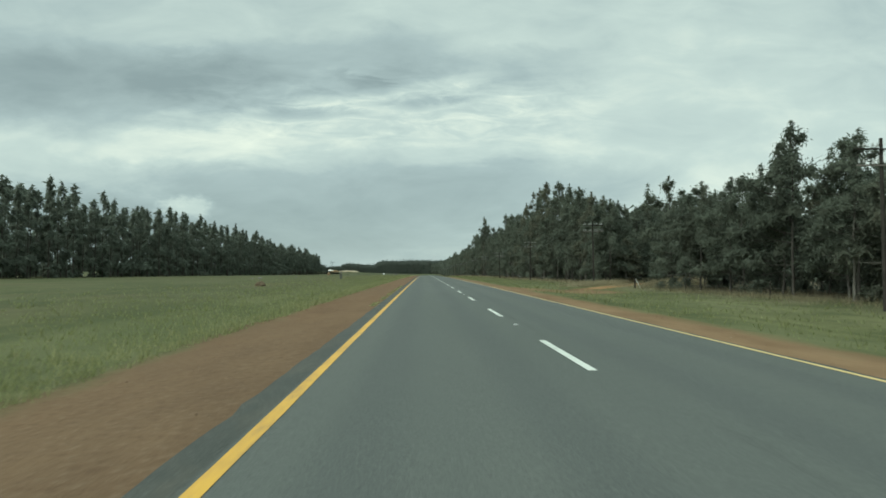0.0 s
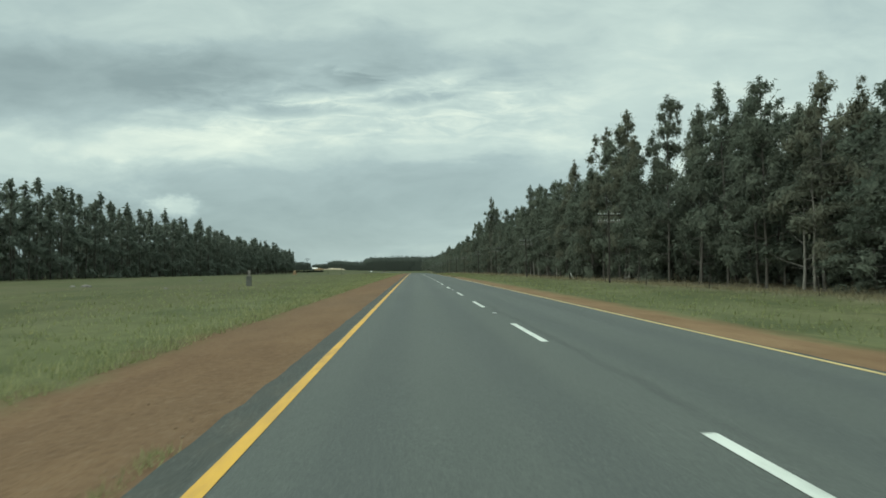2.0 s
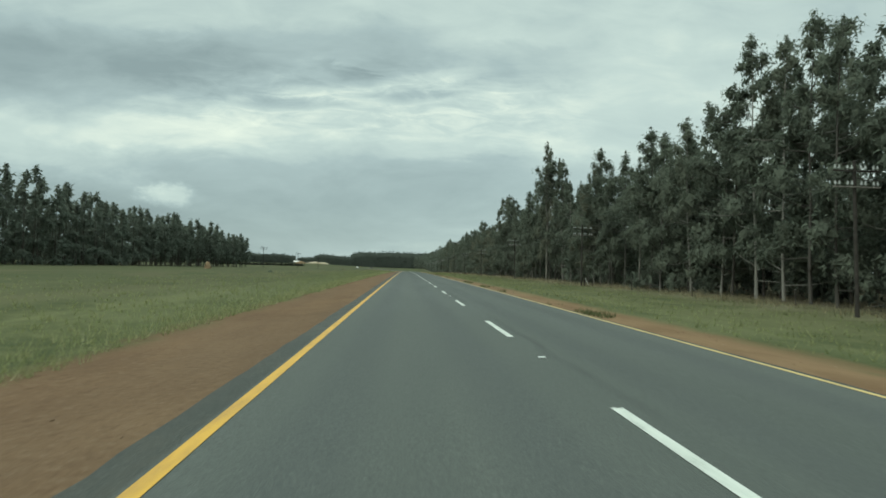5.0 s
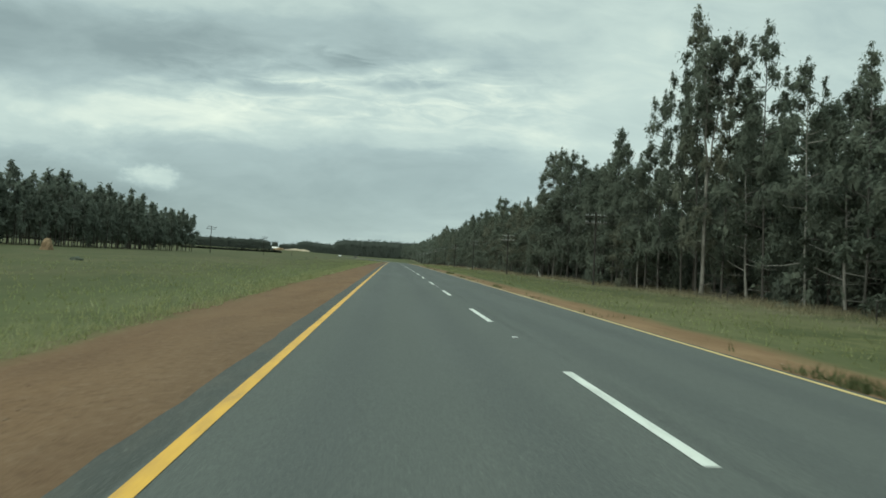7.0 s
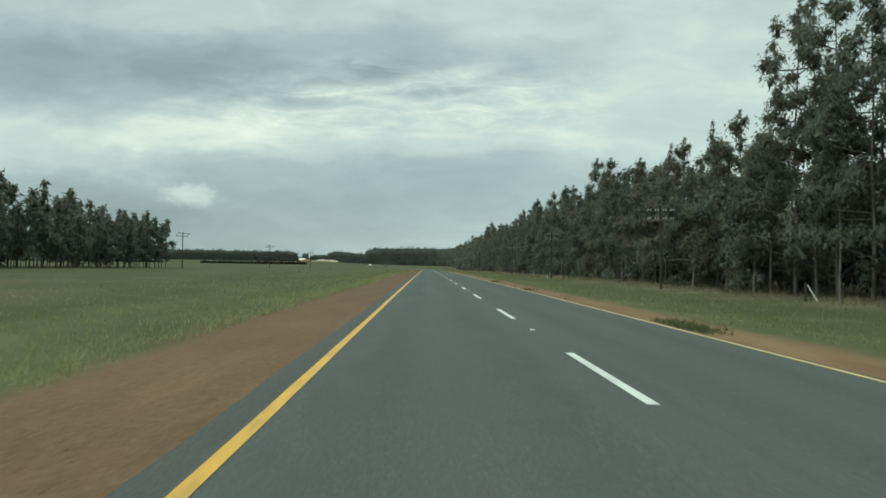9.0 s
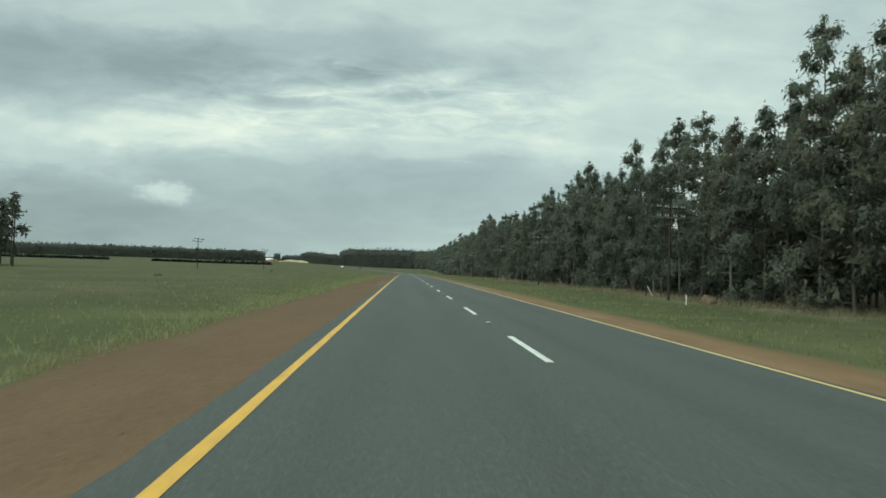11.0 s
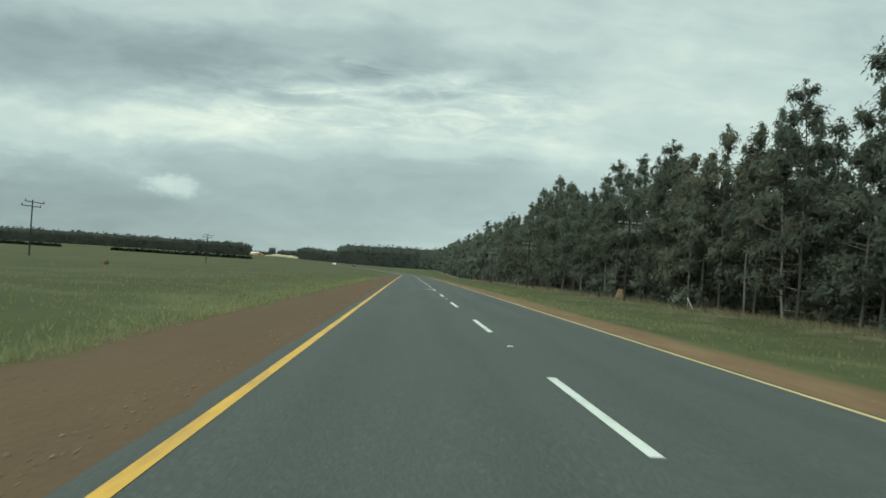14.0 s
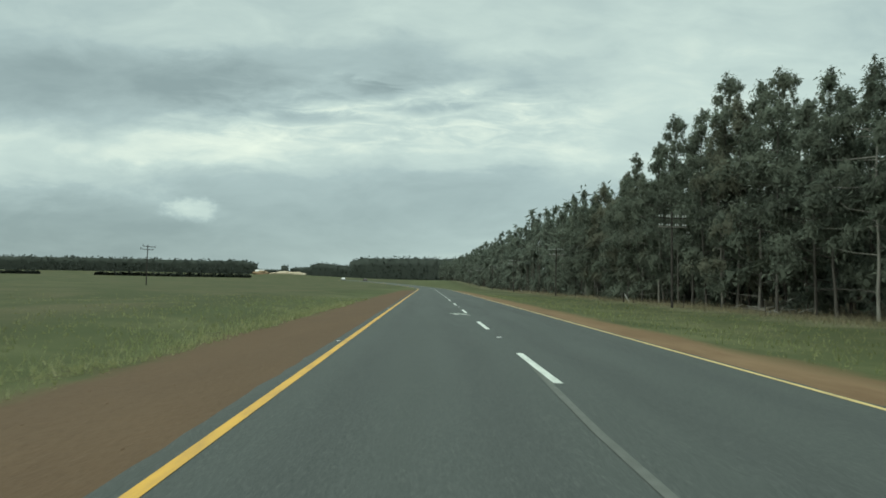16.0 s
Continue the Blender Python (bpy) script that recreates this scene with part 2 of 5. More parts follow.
def ground_nodes(w, pos):
    sep = w.n("SeparateXYZ", Vector=pos)
    x, y = sep.outputs[0], sep.outputs[1]
    rag = w.noise(w.scaled(pos, (1.0, 0.35, 1.0)), 0.9, 5.0, 0.65)
    fine = w.noise(pos, 9.0, 4.0, 0.7)
    tuft = w.noise(w.scaled(pos, (1.0, 0.6, 1.0)), 2.6, 5.0, 0.7)
    mid = w.noise(w.scaled(pos, (1.0, 0.30, 1.0)), 0.16, 4.0, 0.55)
    far = w.noise(w.scaled(pos, (1.0, 0.5, 1.0)), 0.02, 3.0)
    # grass: green, with paler seeding stretches and dry streaks
    green = w.mix(w.span(tuft, 0.36, 0.64), rgb(0.045, 0.053, 0.021), rgb(0.132, 0.132, 0.056))
    green = w.mix(w.math("MULTIPLY", w.span(mid, 0.40, 0.66), 0.75), green, rgb(0.128, 0.132, 0.069))
    green = w.mix(w.math("MULTIPLY", w.span(far, 0.38, 0.62), 0.55), green, rgb(0.110, 0.118, 0.060))
    green = w.mix(w.math("MULTIPLY", w.span(fine, 0.53, 0.70), 0.50), green, rgb(0.200, 0.182, 0.098))
    green = w.mix(w.math("MULTIPLY", w.span(fine, 0.46, 0.32), 0.45), green, rgb(0.034, 0.040, 0.017))
    # mown and trampled lines that run with the road
    lines = w.noise(w.scaled(pos, (1.0, 0.045, 1.0)), 0.62, 4.0, 0.6)
    green = w.mix(w.math("MULTIPLY", w.span(lines, 0.52, 0.66), 0.55), green, rgb(0.170, 0.168, 0.080))
    green = w.mix(w.math("MULTIPLY", w.span(lines, 0.47, 0.34), 0.50), green, rgb(0.050, 0.062, 0.025))
    # grass darkens further along; greener growth, plus windscreen vignetting put into its colour
    green = w.mix(w.math("MULTIPLY", w.span(w.math("ADD", y, w.math("MULTIPLY", mid, 120.0)), 190.0, 380.0), 0.80), green, rgb(0.050, 0.056, 0.025))
    patchy = w.noise(pos, 0.22, 5.0, 0.62, 0.6)
    broad = w.noise(w.scaled(pos, (1.0, 0.7, 1.0)), 0.055, 4.0, 0.6, 0.8)
    green = w.mix(w.math("MULTIPLY", w.span(patchy, 0.50, 0.66), 0.55), green, rgb(0.140, 0.136, 0.070))
    green = w.mix(w.math("MULTIPLY", w.span(patchy, 0.49, 0.36), 0.65), green, rgb(0.056, 0.067, 0.029))
    green = w.mix(w.math("MULTIPLY", w.span(broad, 0.50, 0.38), 0.6), green, rgb(0.064, 0.075, 0.032))
    green = w.mix(w.math("MULTIPLY", w.span(broad, 0.52, 0.64), 0.40), green, rgb(0.130, 0.128, 0.064))
    # open field side toned down in colour, in place of the windscreen's vignetting
    green = w.mix(w.math("MULTIPLY", w.span(x, -10.0, -13.0), 0.40), green, rgb(0.060, 0.066, 0.031))
    fallow = w.noise(w.scaled(pos, (1.0, 0.55, 1.0)), 0.11, 5.0, 0.62, 0.9)
    green = w.mix(w.math("MULTIPLY", w.math("MULTIPLY", w.span(fallow, 0.47, 0.62), w.span(x, -12.0, -16.0)), 0.60), green, rgb(0.108, 0.096, 0.054))
    lush = w.math("MULTIPLY", w.span(x, -13.0, -9.0), w.span(x, 14.0, 8.0, 0.0, 0.6))
    dry = w.math("MULTIPLY", w.span(w.math("ADD", x, w.math("MULTIPLY", patchy, 4.0)), 16.5, 20.5), w.span(patchy, 0.36, 0.60, 0.15, 0.7))
    green = w.mix(dry, green, rgb(0.165, 0.148, 0.095))
    green = w.mix(w.math("MULTIPLY", lush, w.span(patchy, 0.30, 0.62, 0.1, 0.5)), green, rgb(0.104, 0.120, 0.050))
    edge = w.math("MULTIPLY", w.math("SUBTRACT", rag, 0.5), 2.6)
    grit = w.noise(pos, 34.0, 3.0, 0.8)
    # red-brown gravel of the shoulders, with pale and dark spots
    earth = w.mix(w.span(rag, 0.25, 0.75), rgb(0.124, 0.075, 0.042), rgb(0.180, 0.113, 0.063))
    earth = w.mix(w.math("MULTIPLY", w.span(grit, 0.54, 0.70), 0.6), earth, rgb(0.23, 0.16, 0.105))
    earth = w.mix(w.math("MULTIPLY", w.span(grit, 0.44, 0.30), 0.6), earth, rgb(0.070, 0.043, 0.027))
    earth = w.mix(w.math("MULTIPLY", w.span(mid, 0.35, 0.7), 0.45), earth, rgb(0.128, 0.090, 0.058))
    earth = w.mix(w.math("MULTIPLY", w.span(fine, 0.53, 0.66), 0.42), earth, rgb(0.195, 0.140, 0.094))
    earth = w.mix(w.math("MULTIPLY", w.span(fine, 0.47, 0.34), 0.42), earth, rgb(0.075, 0.044, 0.027))
    earth = w.mix(w.math("MULTIPLY", w.span(y, 200.0, 360.0), 0.65), earth, rgb(0.094, 0.066, 0.043))
    earth = w.mix(w.math("MULTIPLY", w.span(x, 2.0, 3.0), 0.60), earth, w.mix(w.span(rag, 0.3, 0.7), rgb(0.180, 0.112, 0.060), rgb(0.265, 0.175, 0.098)))
    rubble = w.math("MULTIPLY", w.span(w.math("ADD", x, edge), -4.9, -4.1), w.math("MULTIPLY", w.span(y, 332.0, 342.0), w.span(y, 370.0, 358.0)))
    earth = w.mix(w.math("MULTIPLY", rubble, w.span(w.noise(w.scaled(pos, (1.0, 0.5, 1.0)), 1.6, 5.0, 0.7), 0.44, 0.62, 0.0, 0.70)), earth, rgb(0.215, 0.170, 0.125))
    left = w.span(w.math("ADD", w.math("MULTIPLY", x, -1.0), edge), 6.3, 7.5)
    right = w.span(w.math("ADD", x, w.math("MULTIPLY", edge, 0.9)), 4.9, 6.2)
    # bare trodden earth where the farm track meets the shoulder
    bx, by = w.math("DIVIDE", w.math("SUBTRACT", x, 8.5), 6.0), w.math("DIVIDE", w.math("SUBTRACT", y, 52.5), 5.5)
    bare = w.span(w.math("ADD", w.math("ADD", w.math("MULTIPLY", bx, bx), w.math("MULTIPLY", by, by)), w.math("MULTIPLY", edge, 0.5)), 1.2, 0.7)
    right = w.math("MULTIPLY", right, w.math("SUBTRACT", 1.0, bare))
    grass = w.math("ADD", left, right, True)
    grass = w.math("MAXIMUM", grass, w.span(y, 535.0, 550.0))
    # leaf litter under the planted trees
    litter = w.mix(w.span(tuft, 0.3, 0.7), rgb(0.050, 0.040, 0.027), rgb(0.110, 0.088, 0.060))
    under = w.span(w.math("ADD", x, edge), 19.8, 22.5)
    c = w.mix(grass, earth, w.mix(w.math("MULTIPLY", under, 0.8), green, litter))
    return c, w.math("ADD", w.math("MULTIPLY", fine, 0.6), tuft)


def track_nodes(w, pos):
    a = w.noise(pos, 1.2, 5.0, 0.6)
    b = w.noise(pos, 11.0, 3.0, 0.7)
    c = w.mix(w.span(a, 0.3, 0.7), rgb(0.22, 0.122, 0.056), rgb(0.35, 0.215, 0.112))
    c = w.mix(w.math("MULTIPLY", w.span(b, 0.5, 0.75), 0.4), c, rgb(0.20, 0.11, 0.06))
    x = w.n("SeparateXYZ", Vector=pos).outputs[0]
    near = w.span(w.math("ADD", x, w.math("MULTIPLY", a, 4.0)), 17.0, 13.0)
    c = w.mix(near, c, w.mix(w.span(a, 0.3, 0.7), rgb(0.115, 0.070, 0.040), rgb(0.17, 0.105, 0.060)))
    return c, b


def paint_nodes(base, worn, cover):
    def build(w, pos):
        a = w.noise(w.scaled(pos, (6.0, 1.2, 1.0)), 1.0, 4.0, 0.65)
        b = w.noise(pos, 45.0, 3.0, 0.7)
        c = w.mix(w.span(a, 0.3, 0.75), rgb(*base), rgb(*worn))
        bare = w.math("MULTIPLY", w.span(w.math("ADD", w.math("MULTIPLY", b, 0.6), w.math("MULTIPLY", a, 0.4)), cover, cover + 0.12), 0.75)
        return w.mix(bare, c, rgb(0.11, 0.115, 0.105)), b
    return build


def bark_nodes(w, pos):
    a = w.noise(w.scaled(pos, (4.0, 4.0, 0.7)), 1.6, 4.0, 0.6)
    b = w.noise(w.scaled(pos, (9.0, 9.0, 1.2)), 2.0, 4.0, 0.7)
    r = w.n("ObjectInfo").outputs["Random"]
    c = w.mix(w.span(a, 0.40, 0.62), rgb(0.056, 0.052, 0.046), rgb(0.17, 0.163, 0.145))
    c = w.mix(w.math("MULTIPLY", w.span(b, 0.5, 0.7), 0.6), c, rgb(0.050, 0.042, 0.034))
    c = w.mix(w.math("MULTIPLY", w.span(r, 0.80, 0.55), 0.85), c, rgb(0.066, 0.061, 0.053))
    return w.mix(w.math("MULTIPLY", w.span(r, 0.80, 0.9), 0.5), c, rgb(0.33, 0.32, 0.28)), b


def leaf_nodes(dark, light, pale, dull=None, fine=0.0):
    def build(w, pos):
        r = w.n("NewGeometry").outputs["Random Per Island"]
        o = w.n("ObjectInfo").outputs["Random"]
        big = w.noise(w.scaled(pos, (1.0, 1.0, 0.45)), 0.26, 3.0, 0.6)
        c = w.mix(r, rgb(*dark), rgb(*light))
        c = w.mix(w.math("MULTIPLY", w.span(big, 0.42, 0.68), 0.6), c, rgb(*light))
        c = w.mix(w.math("MULTIPLY", w.span(r, 0.86, 0.98), 0.5), c, rgb(*pale))
        c = w.mix(w.math("MULTIPLY", w.span(o, 0.60, 0.0), 0.75), c, rgb(*(0.80 * k for k in dark)))
        if dull:  # some trees carry browner leaves
            brown = w.math("ADD", w.math("MULTIPLY", w.span(o, 0.80, 0.90), 0.6), w.math("MULTIPLY", w.span(big, 0.55, 0.72), 0.25))
            c = w.mix(brown, c, rgb(*dull))
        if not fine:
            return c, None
        # single leaves within a tuft, with the dark of the gaps painted between them
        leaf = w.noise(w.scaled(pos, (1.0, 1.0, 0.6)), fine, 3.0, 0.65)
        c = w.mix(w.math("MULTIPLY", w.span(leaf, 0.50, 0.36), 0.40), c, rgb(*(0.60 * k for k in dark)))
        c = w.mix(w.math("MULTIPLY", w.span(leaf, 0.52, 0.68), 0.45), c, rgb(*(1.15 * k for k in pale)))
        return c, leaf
    return build


def plain_nodes(a, b, scale):
    def build(w, pos):
        n1 = w.noise(pos, scale, 5.0, 0.65)
        n2 = w.noise(pos, scale * 9.0, 3.0, 0.7)
        c = w.mix(w.span(n1, 0.3, 0.7), rgb(*a), rgb(*b))
        return w.mix(w.math("MULTIPLY", w.span(n2, 0.5, 0.75), 0.35), c, rgb(*(k * 0.55 for k in a))), n2
    return build


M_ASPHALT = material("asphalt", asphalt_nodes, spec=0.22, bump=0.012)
M_GROUND = material("verge_ground", ground_nodes, rough=0.95, spec=0.1, bump=0.06)
M_TRACK = material("orange_earth", track_nodes, rough=0.95, spec=0.1, bump=0.04)
M_YELLOW = material("yellow_paint", paint_nodes((0.62, 0.36, 0.055), (0.46, 0.27, 0.06), 0.58), rough=0.6, bump=0.004)
M_PALEYELLOW = material("bleached_yellow_paint", paint_nodes((0.60, 0.46, 0.19), (0.48, 0.37, 0.16), 0.57), rough=0.6, bump=0.004)
M_CREAM = material("cream_sand", plain_nodes((0.36, 0.29, 0.19), (0.52, 0.45, 0.34), 0.15), rough=0.95, bump=0.05)
M_WHITE = material("white_paint", paint_nodes((0.62, 0.64, 0.58), (0.46, 0.48, 0.43), 0.56), rough=0.6, bump=0.004)
M_OLDWHITE = material("worn_white_paint", paint_nodes((0.40, 0.42, 0.37), (0.30, 0.32, 0.28), 0.53), rough=0.7, bump=0.004)
M_SCAR = material("line_scar", plain_nodes((0.10, 0.105, 0.092), (0.13, 0.135, 0.12), 6.0), rough=0.85)
M_BARK = material("gum_bark", bark_nodes, rough=0.9, spec=0.15, bump=0.03)
M_PALEBARK = material("pale_gum_bark", plain_nodes((0.09, 0.086, 0.072), (0.20, 0.19, 0.165), 1.5), rough=0.85, spec=0.2, bump=0.02)
# for stems inside the woods: bark kept dark in colour to suggest their shade
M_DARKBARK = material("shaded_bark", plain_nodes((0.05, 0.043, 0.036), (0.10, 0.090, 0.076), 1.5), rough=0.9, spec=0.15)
M_DEADWOOD = material("bleached_deadwood", plain_nodes((0.20, 0.19, 0.165), (0.31, 0.30, 0.265), 3.0), rough=0.9, spec=0.15)
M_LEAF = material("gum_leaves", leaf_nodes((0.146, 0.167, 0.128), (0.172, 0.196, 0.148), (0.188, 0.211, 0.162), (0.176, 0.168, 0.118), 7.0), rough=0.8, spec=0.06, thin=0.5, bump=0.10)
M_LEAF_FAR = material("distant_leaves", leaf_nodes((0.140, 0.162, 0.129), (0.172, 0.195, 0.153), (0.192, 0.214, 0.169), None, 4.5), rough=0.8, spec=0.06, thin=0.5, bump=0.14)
# greyer, bluer leaf tones: the haze over the far woods is in the colour
M_FARWOOD = material("hazy_far_leaves", leaf_nodes((0.112, 0.130, 0.112), (0.128, 0.147, 0.125), (0.138, 0.156, 0.132)), rough=0.9, spec=0.03, thin=0.5)
M_HEDGE = material("hedge_leaves", leaf_nodes((0.018, 0.022, 0.015), (0.030, 0.036, 0.024), (0.05, 0.055, 0.04)), rough=0.7, spec=0.2)
M_GRASS = material("grass_blades", leaf_nodes((0.190, 0.212, 0.086), (0.270, 0.272, 0.124), (0.42, 0.385, 0.23)), rough=0.7, spec=0.1, thin=0.5)
M_TUFT = material("dark_tufts", leaf_nodes((0.085, 0.100, 0.045), (0.140, 0.150, 0.070), (0.22, 0.21, 0.12)), rough=0.75, spec=0.1, thin=0.5)
M_SEED = material("seeding_grass", leaf_nodes((0.230, 0.252, 0.112), (0.345, 0.345, 0.172), (0.56, 0.53, 0.35)), rough=0.75, spec=0.1, thin=0.5)
M_DRY = material("dry_grass", leaf_nodes((0.26, 0.225, 0.135), (0.44, 0.38, 0.245), (0.62, 0.55, 0.39)), rough=0.8, spec=0.1, thin=0.5)
M_CLOD = material("pale_clods", leaf_nodes((0.17, 0.125, 0.085), (0.26, 0.20, 0.14), (0.36, 0.30, 0.22)), rough=0.95, spec=0.1)
M_STONE = material("shoulder_stones", leaf_nodes((0.15, 0.10, 0.062), (0.23, 0.155, 0.10), (0.42, 0.38, 0.32)), rough=0.9, spec=0.15)
M_POLE = material("creosoted_timber", plain_nodes((0.024, 0.022, 0.019), (0.050, 0.044, 0.038), 3.0), rough=0.85, spec=0.2, bump=0.01)
M_GREYWOOD = material("weathered_timber", plain_nodes((0.13, 0.12, 0.105), (0.24, 0.225, 0.20), 4.0), rough=0.9, spec=0.15, bump=0.01)
M_STEEL = material("galvanised_steel", plain_nodes((0.42, 0.43, 0.43), (0.56, 0.57, 0.56), 6.0), rough=0.5, metal=0.6)
M_PORCELAIN = material("white_porcelain", plain_nodes((0.42, 0.44, 0.42), (0.34, 0.36, 0.34), 8.0), rough=0.25, spec=0.5)
M_WIRE = material("dull_wire", plain_nodes((0.06, 0.06, 0.06), (0.10, 0.10, 0.10), 5.0), rough=0.6, metal=0.5)
M_CONCRETE = material("grey_concrete", plain_nodes((0.085, 0.088, 0.074), (0.135, 0.137, 0.118), 5.0), rough=0.9, bump=0.01)
M_WHITEWASH = material("whitewash", plain_nodes((0.72, 0.72, 0.68), (0.55, 0.54, 0.50), 3.0), rough=0.85)
M_TAN = material("tan_earth", plain_nodes((0.17, 0.115, 0.065), (0.26, 0.185, 0.11), 2.2), rough=0.95, bump=0.04)
M_RUST = material("red_brown_earth", plain_nodes((0.10, 0.075, 0.047), (0.165, 0.122, 0.076), 3.0), rough=0.95, bump=0.04)
M_REFLECT = material("stud_white", plain_nodes((0.82, 0.84, 0.80), (0.70, 0.72, 0.68), 20.0), rough=0.3, spec=0.6)
M_ROOF = material("pale_roof_sheet", plain_nodes((0.62, 0.60, 0.55), (0.75, 0.73, 0.68), 0.8), rough=0.6)
M_BLACK = material("dark_rubber", plain_nodes((0.02, 0.02, 0.02), (0.035, 0.035, 0.035), 5.0), rough=0.7)
M_CARWHITE = material("white_car_paint", plain_nodes((0.75, 0.75, 0.74), (0.68, 0.68, 0.67), 1.0), rough=0.3, spec=0.5)
M_CARDARK = material("dark_car_paint", plain_nodes((0.05, 0.03, 0.03), (0.07, 0.045, 0.04), 1.0), rough=0.3, spec=0.5)
M_GLASS = material("dark_window_glass", plain_nodes((0.03, 0.035, 0.04), (0.05, 0.055, 0.06), 1.0), rough=0.1, spec=0.6)


# ---- building blocks -----------------------------------------------------
def mesh_of(name, verts, faces, mat, smooth=False, normals=None):
    me = bpy.data.meshes.new(name)
    if isinstance(verts, list):
        me.from_pydata(verts, [], faces)
    else:
        me.vertices.add(len(verts))
        me.vertices.foreach_set("co", np.ascontiguousarray(verts, dtype=np.float32).ravel())
        me.loops.add(faces.size)
        me.loops.foreach_set("vertex_index", np.ascontiguousarray(faces, dtype=np.int32).ravel())
        me.polygons.add(len(faces))
        me.polygons.foreach_set("loop_start", np.arange(0, faces.size, 3, dtype=np.int32))
        me.update(calc_edges=True)
    me.materials.append(mat)
    if smooth or normals is not None:
        me.shade_smooth()
    me.update()
    if normals is not None:  # soft shading: leaves take the roundness of their clump, grass that of the ground
        me.normals_split_custom_set_from_vertices(normals.tolist())
    return me


def part(name, bm, mat, parent, label=""):
    """Link a bmesh as one mesh object under a thing or a part."""
    me = bpy.data.meshes.new(name)
    bm.normal_update()
    bm.to_mesh(me)
    bm.free()
    me.materials.append(mat)
    return under(name, me, parent, label)


def under(name, me, parent, label=""):
    ob = new(name, me)
    ob.parent = parent
    return tagged(ob, label)


def box(bm, cx, cy, cz, sx, sy, sz, bevel=0.0, turn=0.0):
    got = bmesh.ops.create_cube(bm, size=1.0, matrix=pose(cx, cy, cz, 0, 0, turn) @ Matrix.Diagonal((sx, sy, sz, 1)))
    if bevel:
        edges = list({e for v in got["verts"] for e in v.link_edges})
        bmesh.ops.bevel(bm, geom=edges, offset=bevel, segments=1, affect="EDGES")


def rod(bm, a, b, ra, rb, sides=8):
    a, b = Vector(a), Vector(b)
    m = Matrix.Translation((a + b) / 2) @ (b - a).to_track_quat("Z", "Y").to_matrix().to_4x4()
    bmesh.ops.create_cone(bm, cap_ends=True, segments=sides, radius1=ra, radius2=rb, depth=(b - a).length, matrix=m)


def tube(points, radii, sides):
    """Vertices and faces of a round tube along points."""
    verts, faces = [], []
    for i, (p, r) in enumerate(zip(points, radii)):
        d = (Vector(points[min(i + 1, len(points) - 1)]) - Vector(points[max(i - 1, 0)])).normalized()
        u = d.orthogonal().normalized()
        v = d.cross(u)
        for k in range(sides):
            a = 2 * math.pi * k / sides
            verts.append(tuple(Vector(p) + (u * math.cos(a) + v * math.sin(a)) * r))
    for i in range(len(points) - 1):
        for k in range(sides):
            a, b = i * sides + k, i * sides + (k + 1) % sides
            faces.append((a, b, b + sides, a + sides))
    return verts, faces


def joined(bits):
    verts, faces = [], []
    for v, f in bits:
        n = len(verts)
        verts += v
        faces += [tuple(i + n for i in q) for q in f]
    return verts, faces


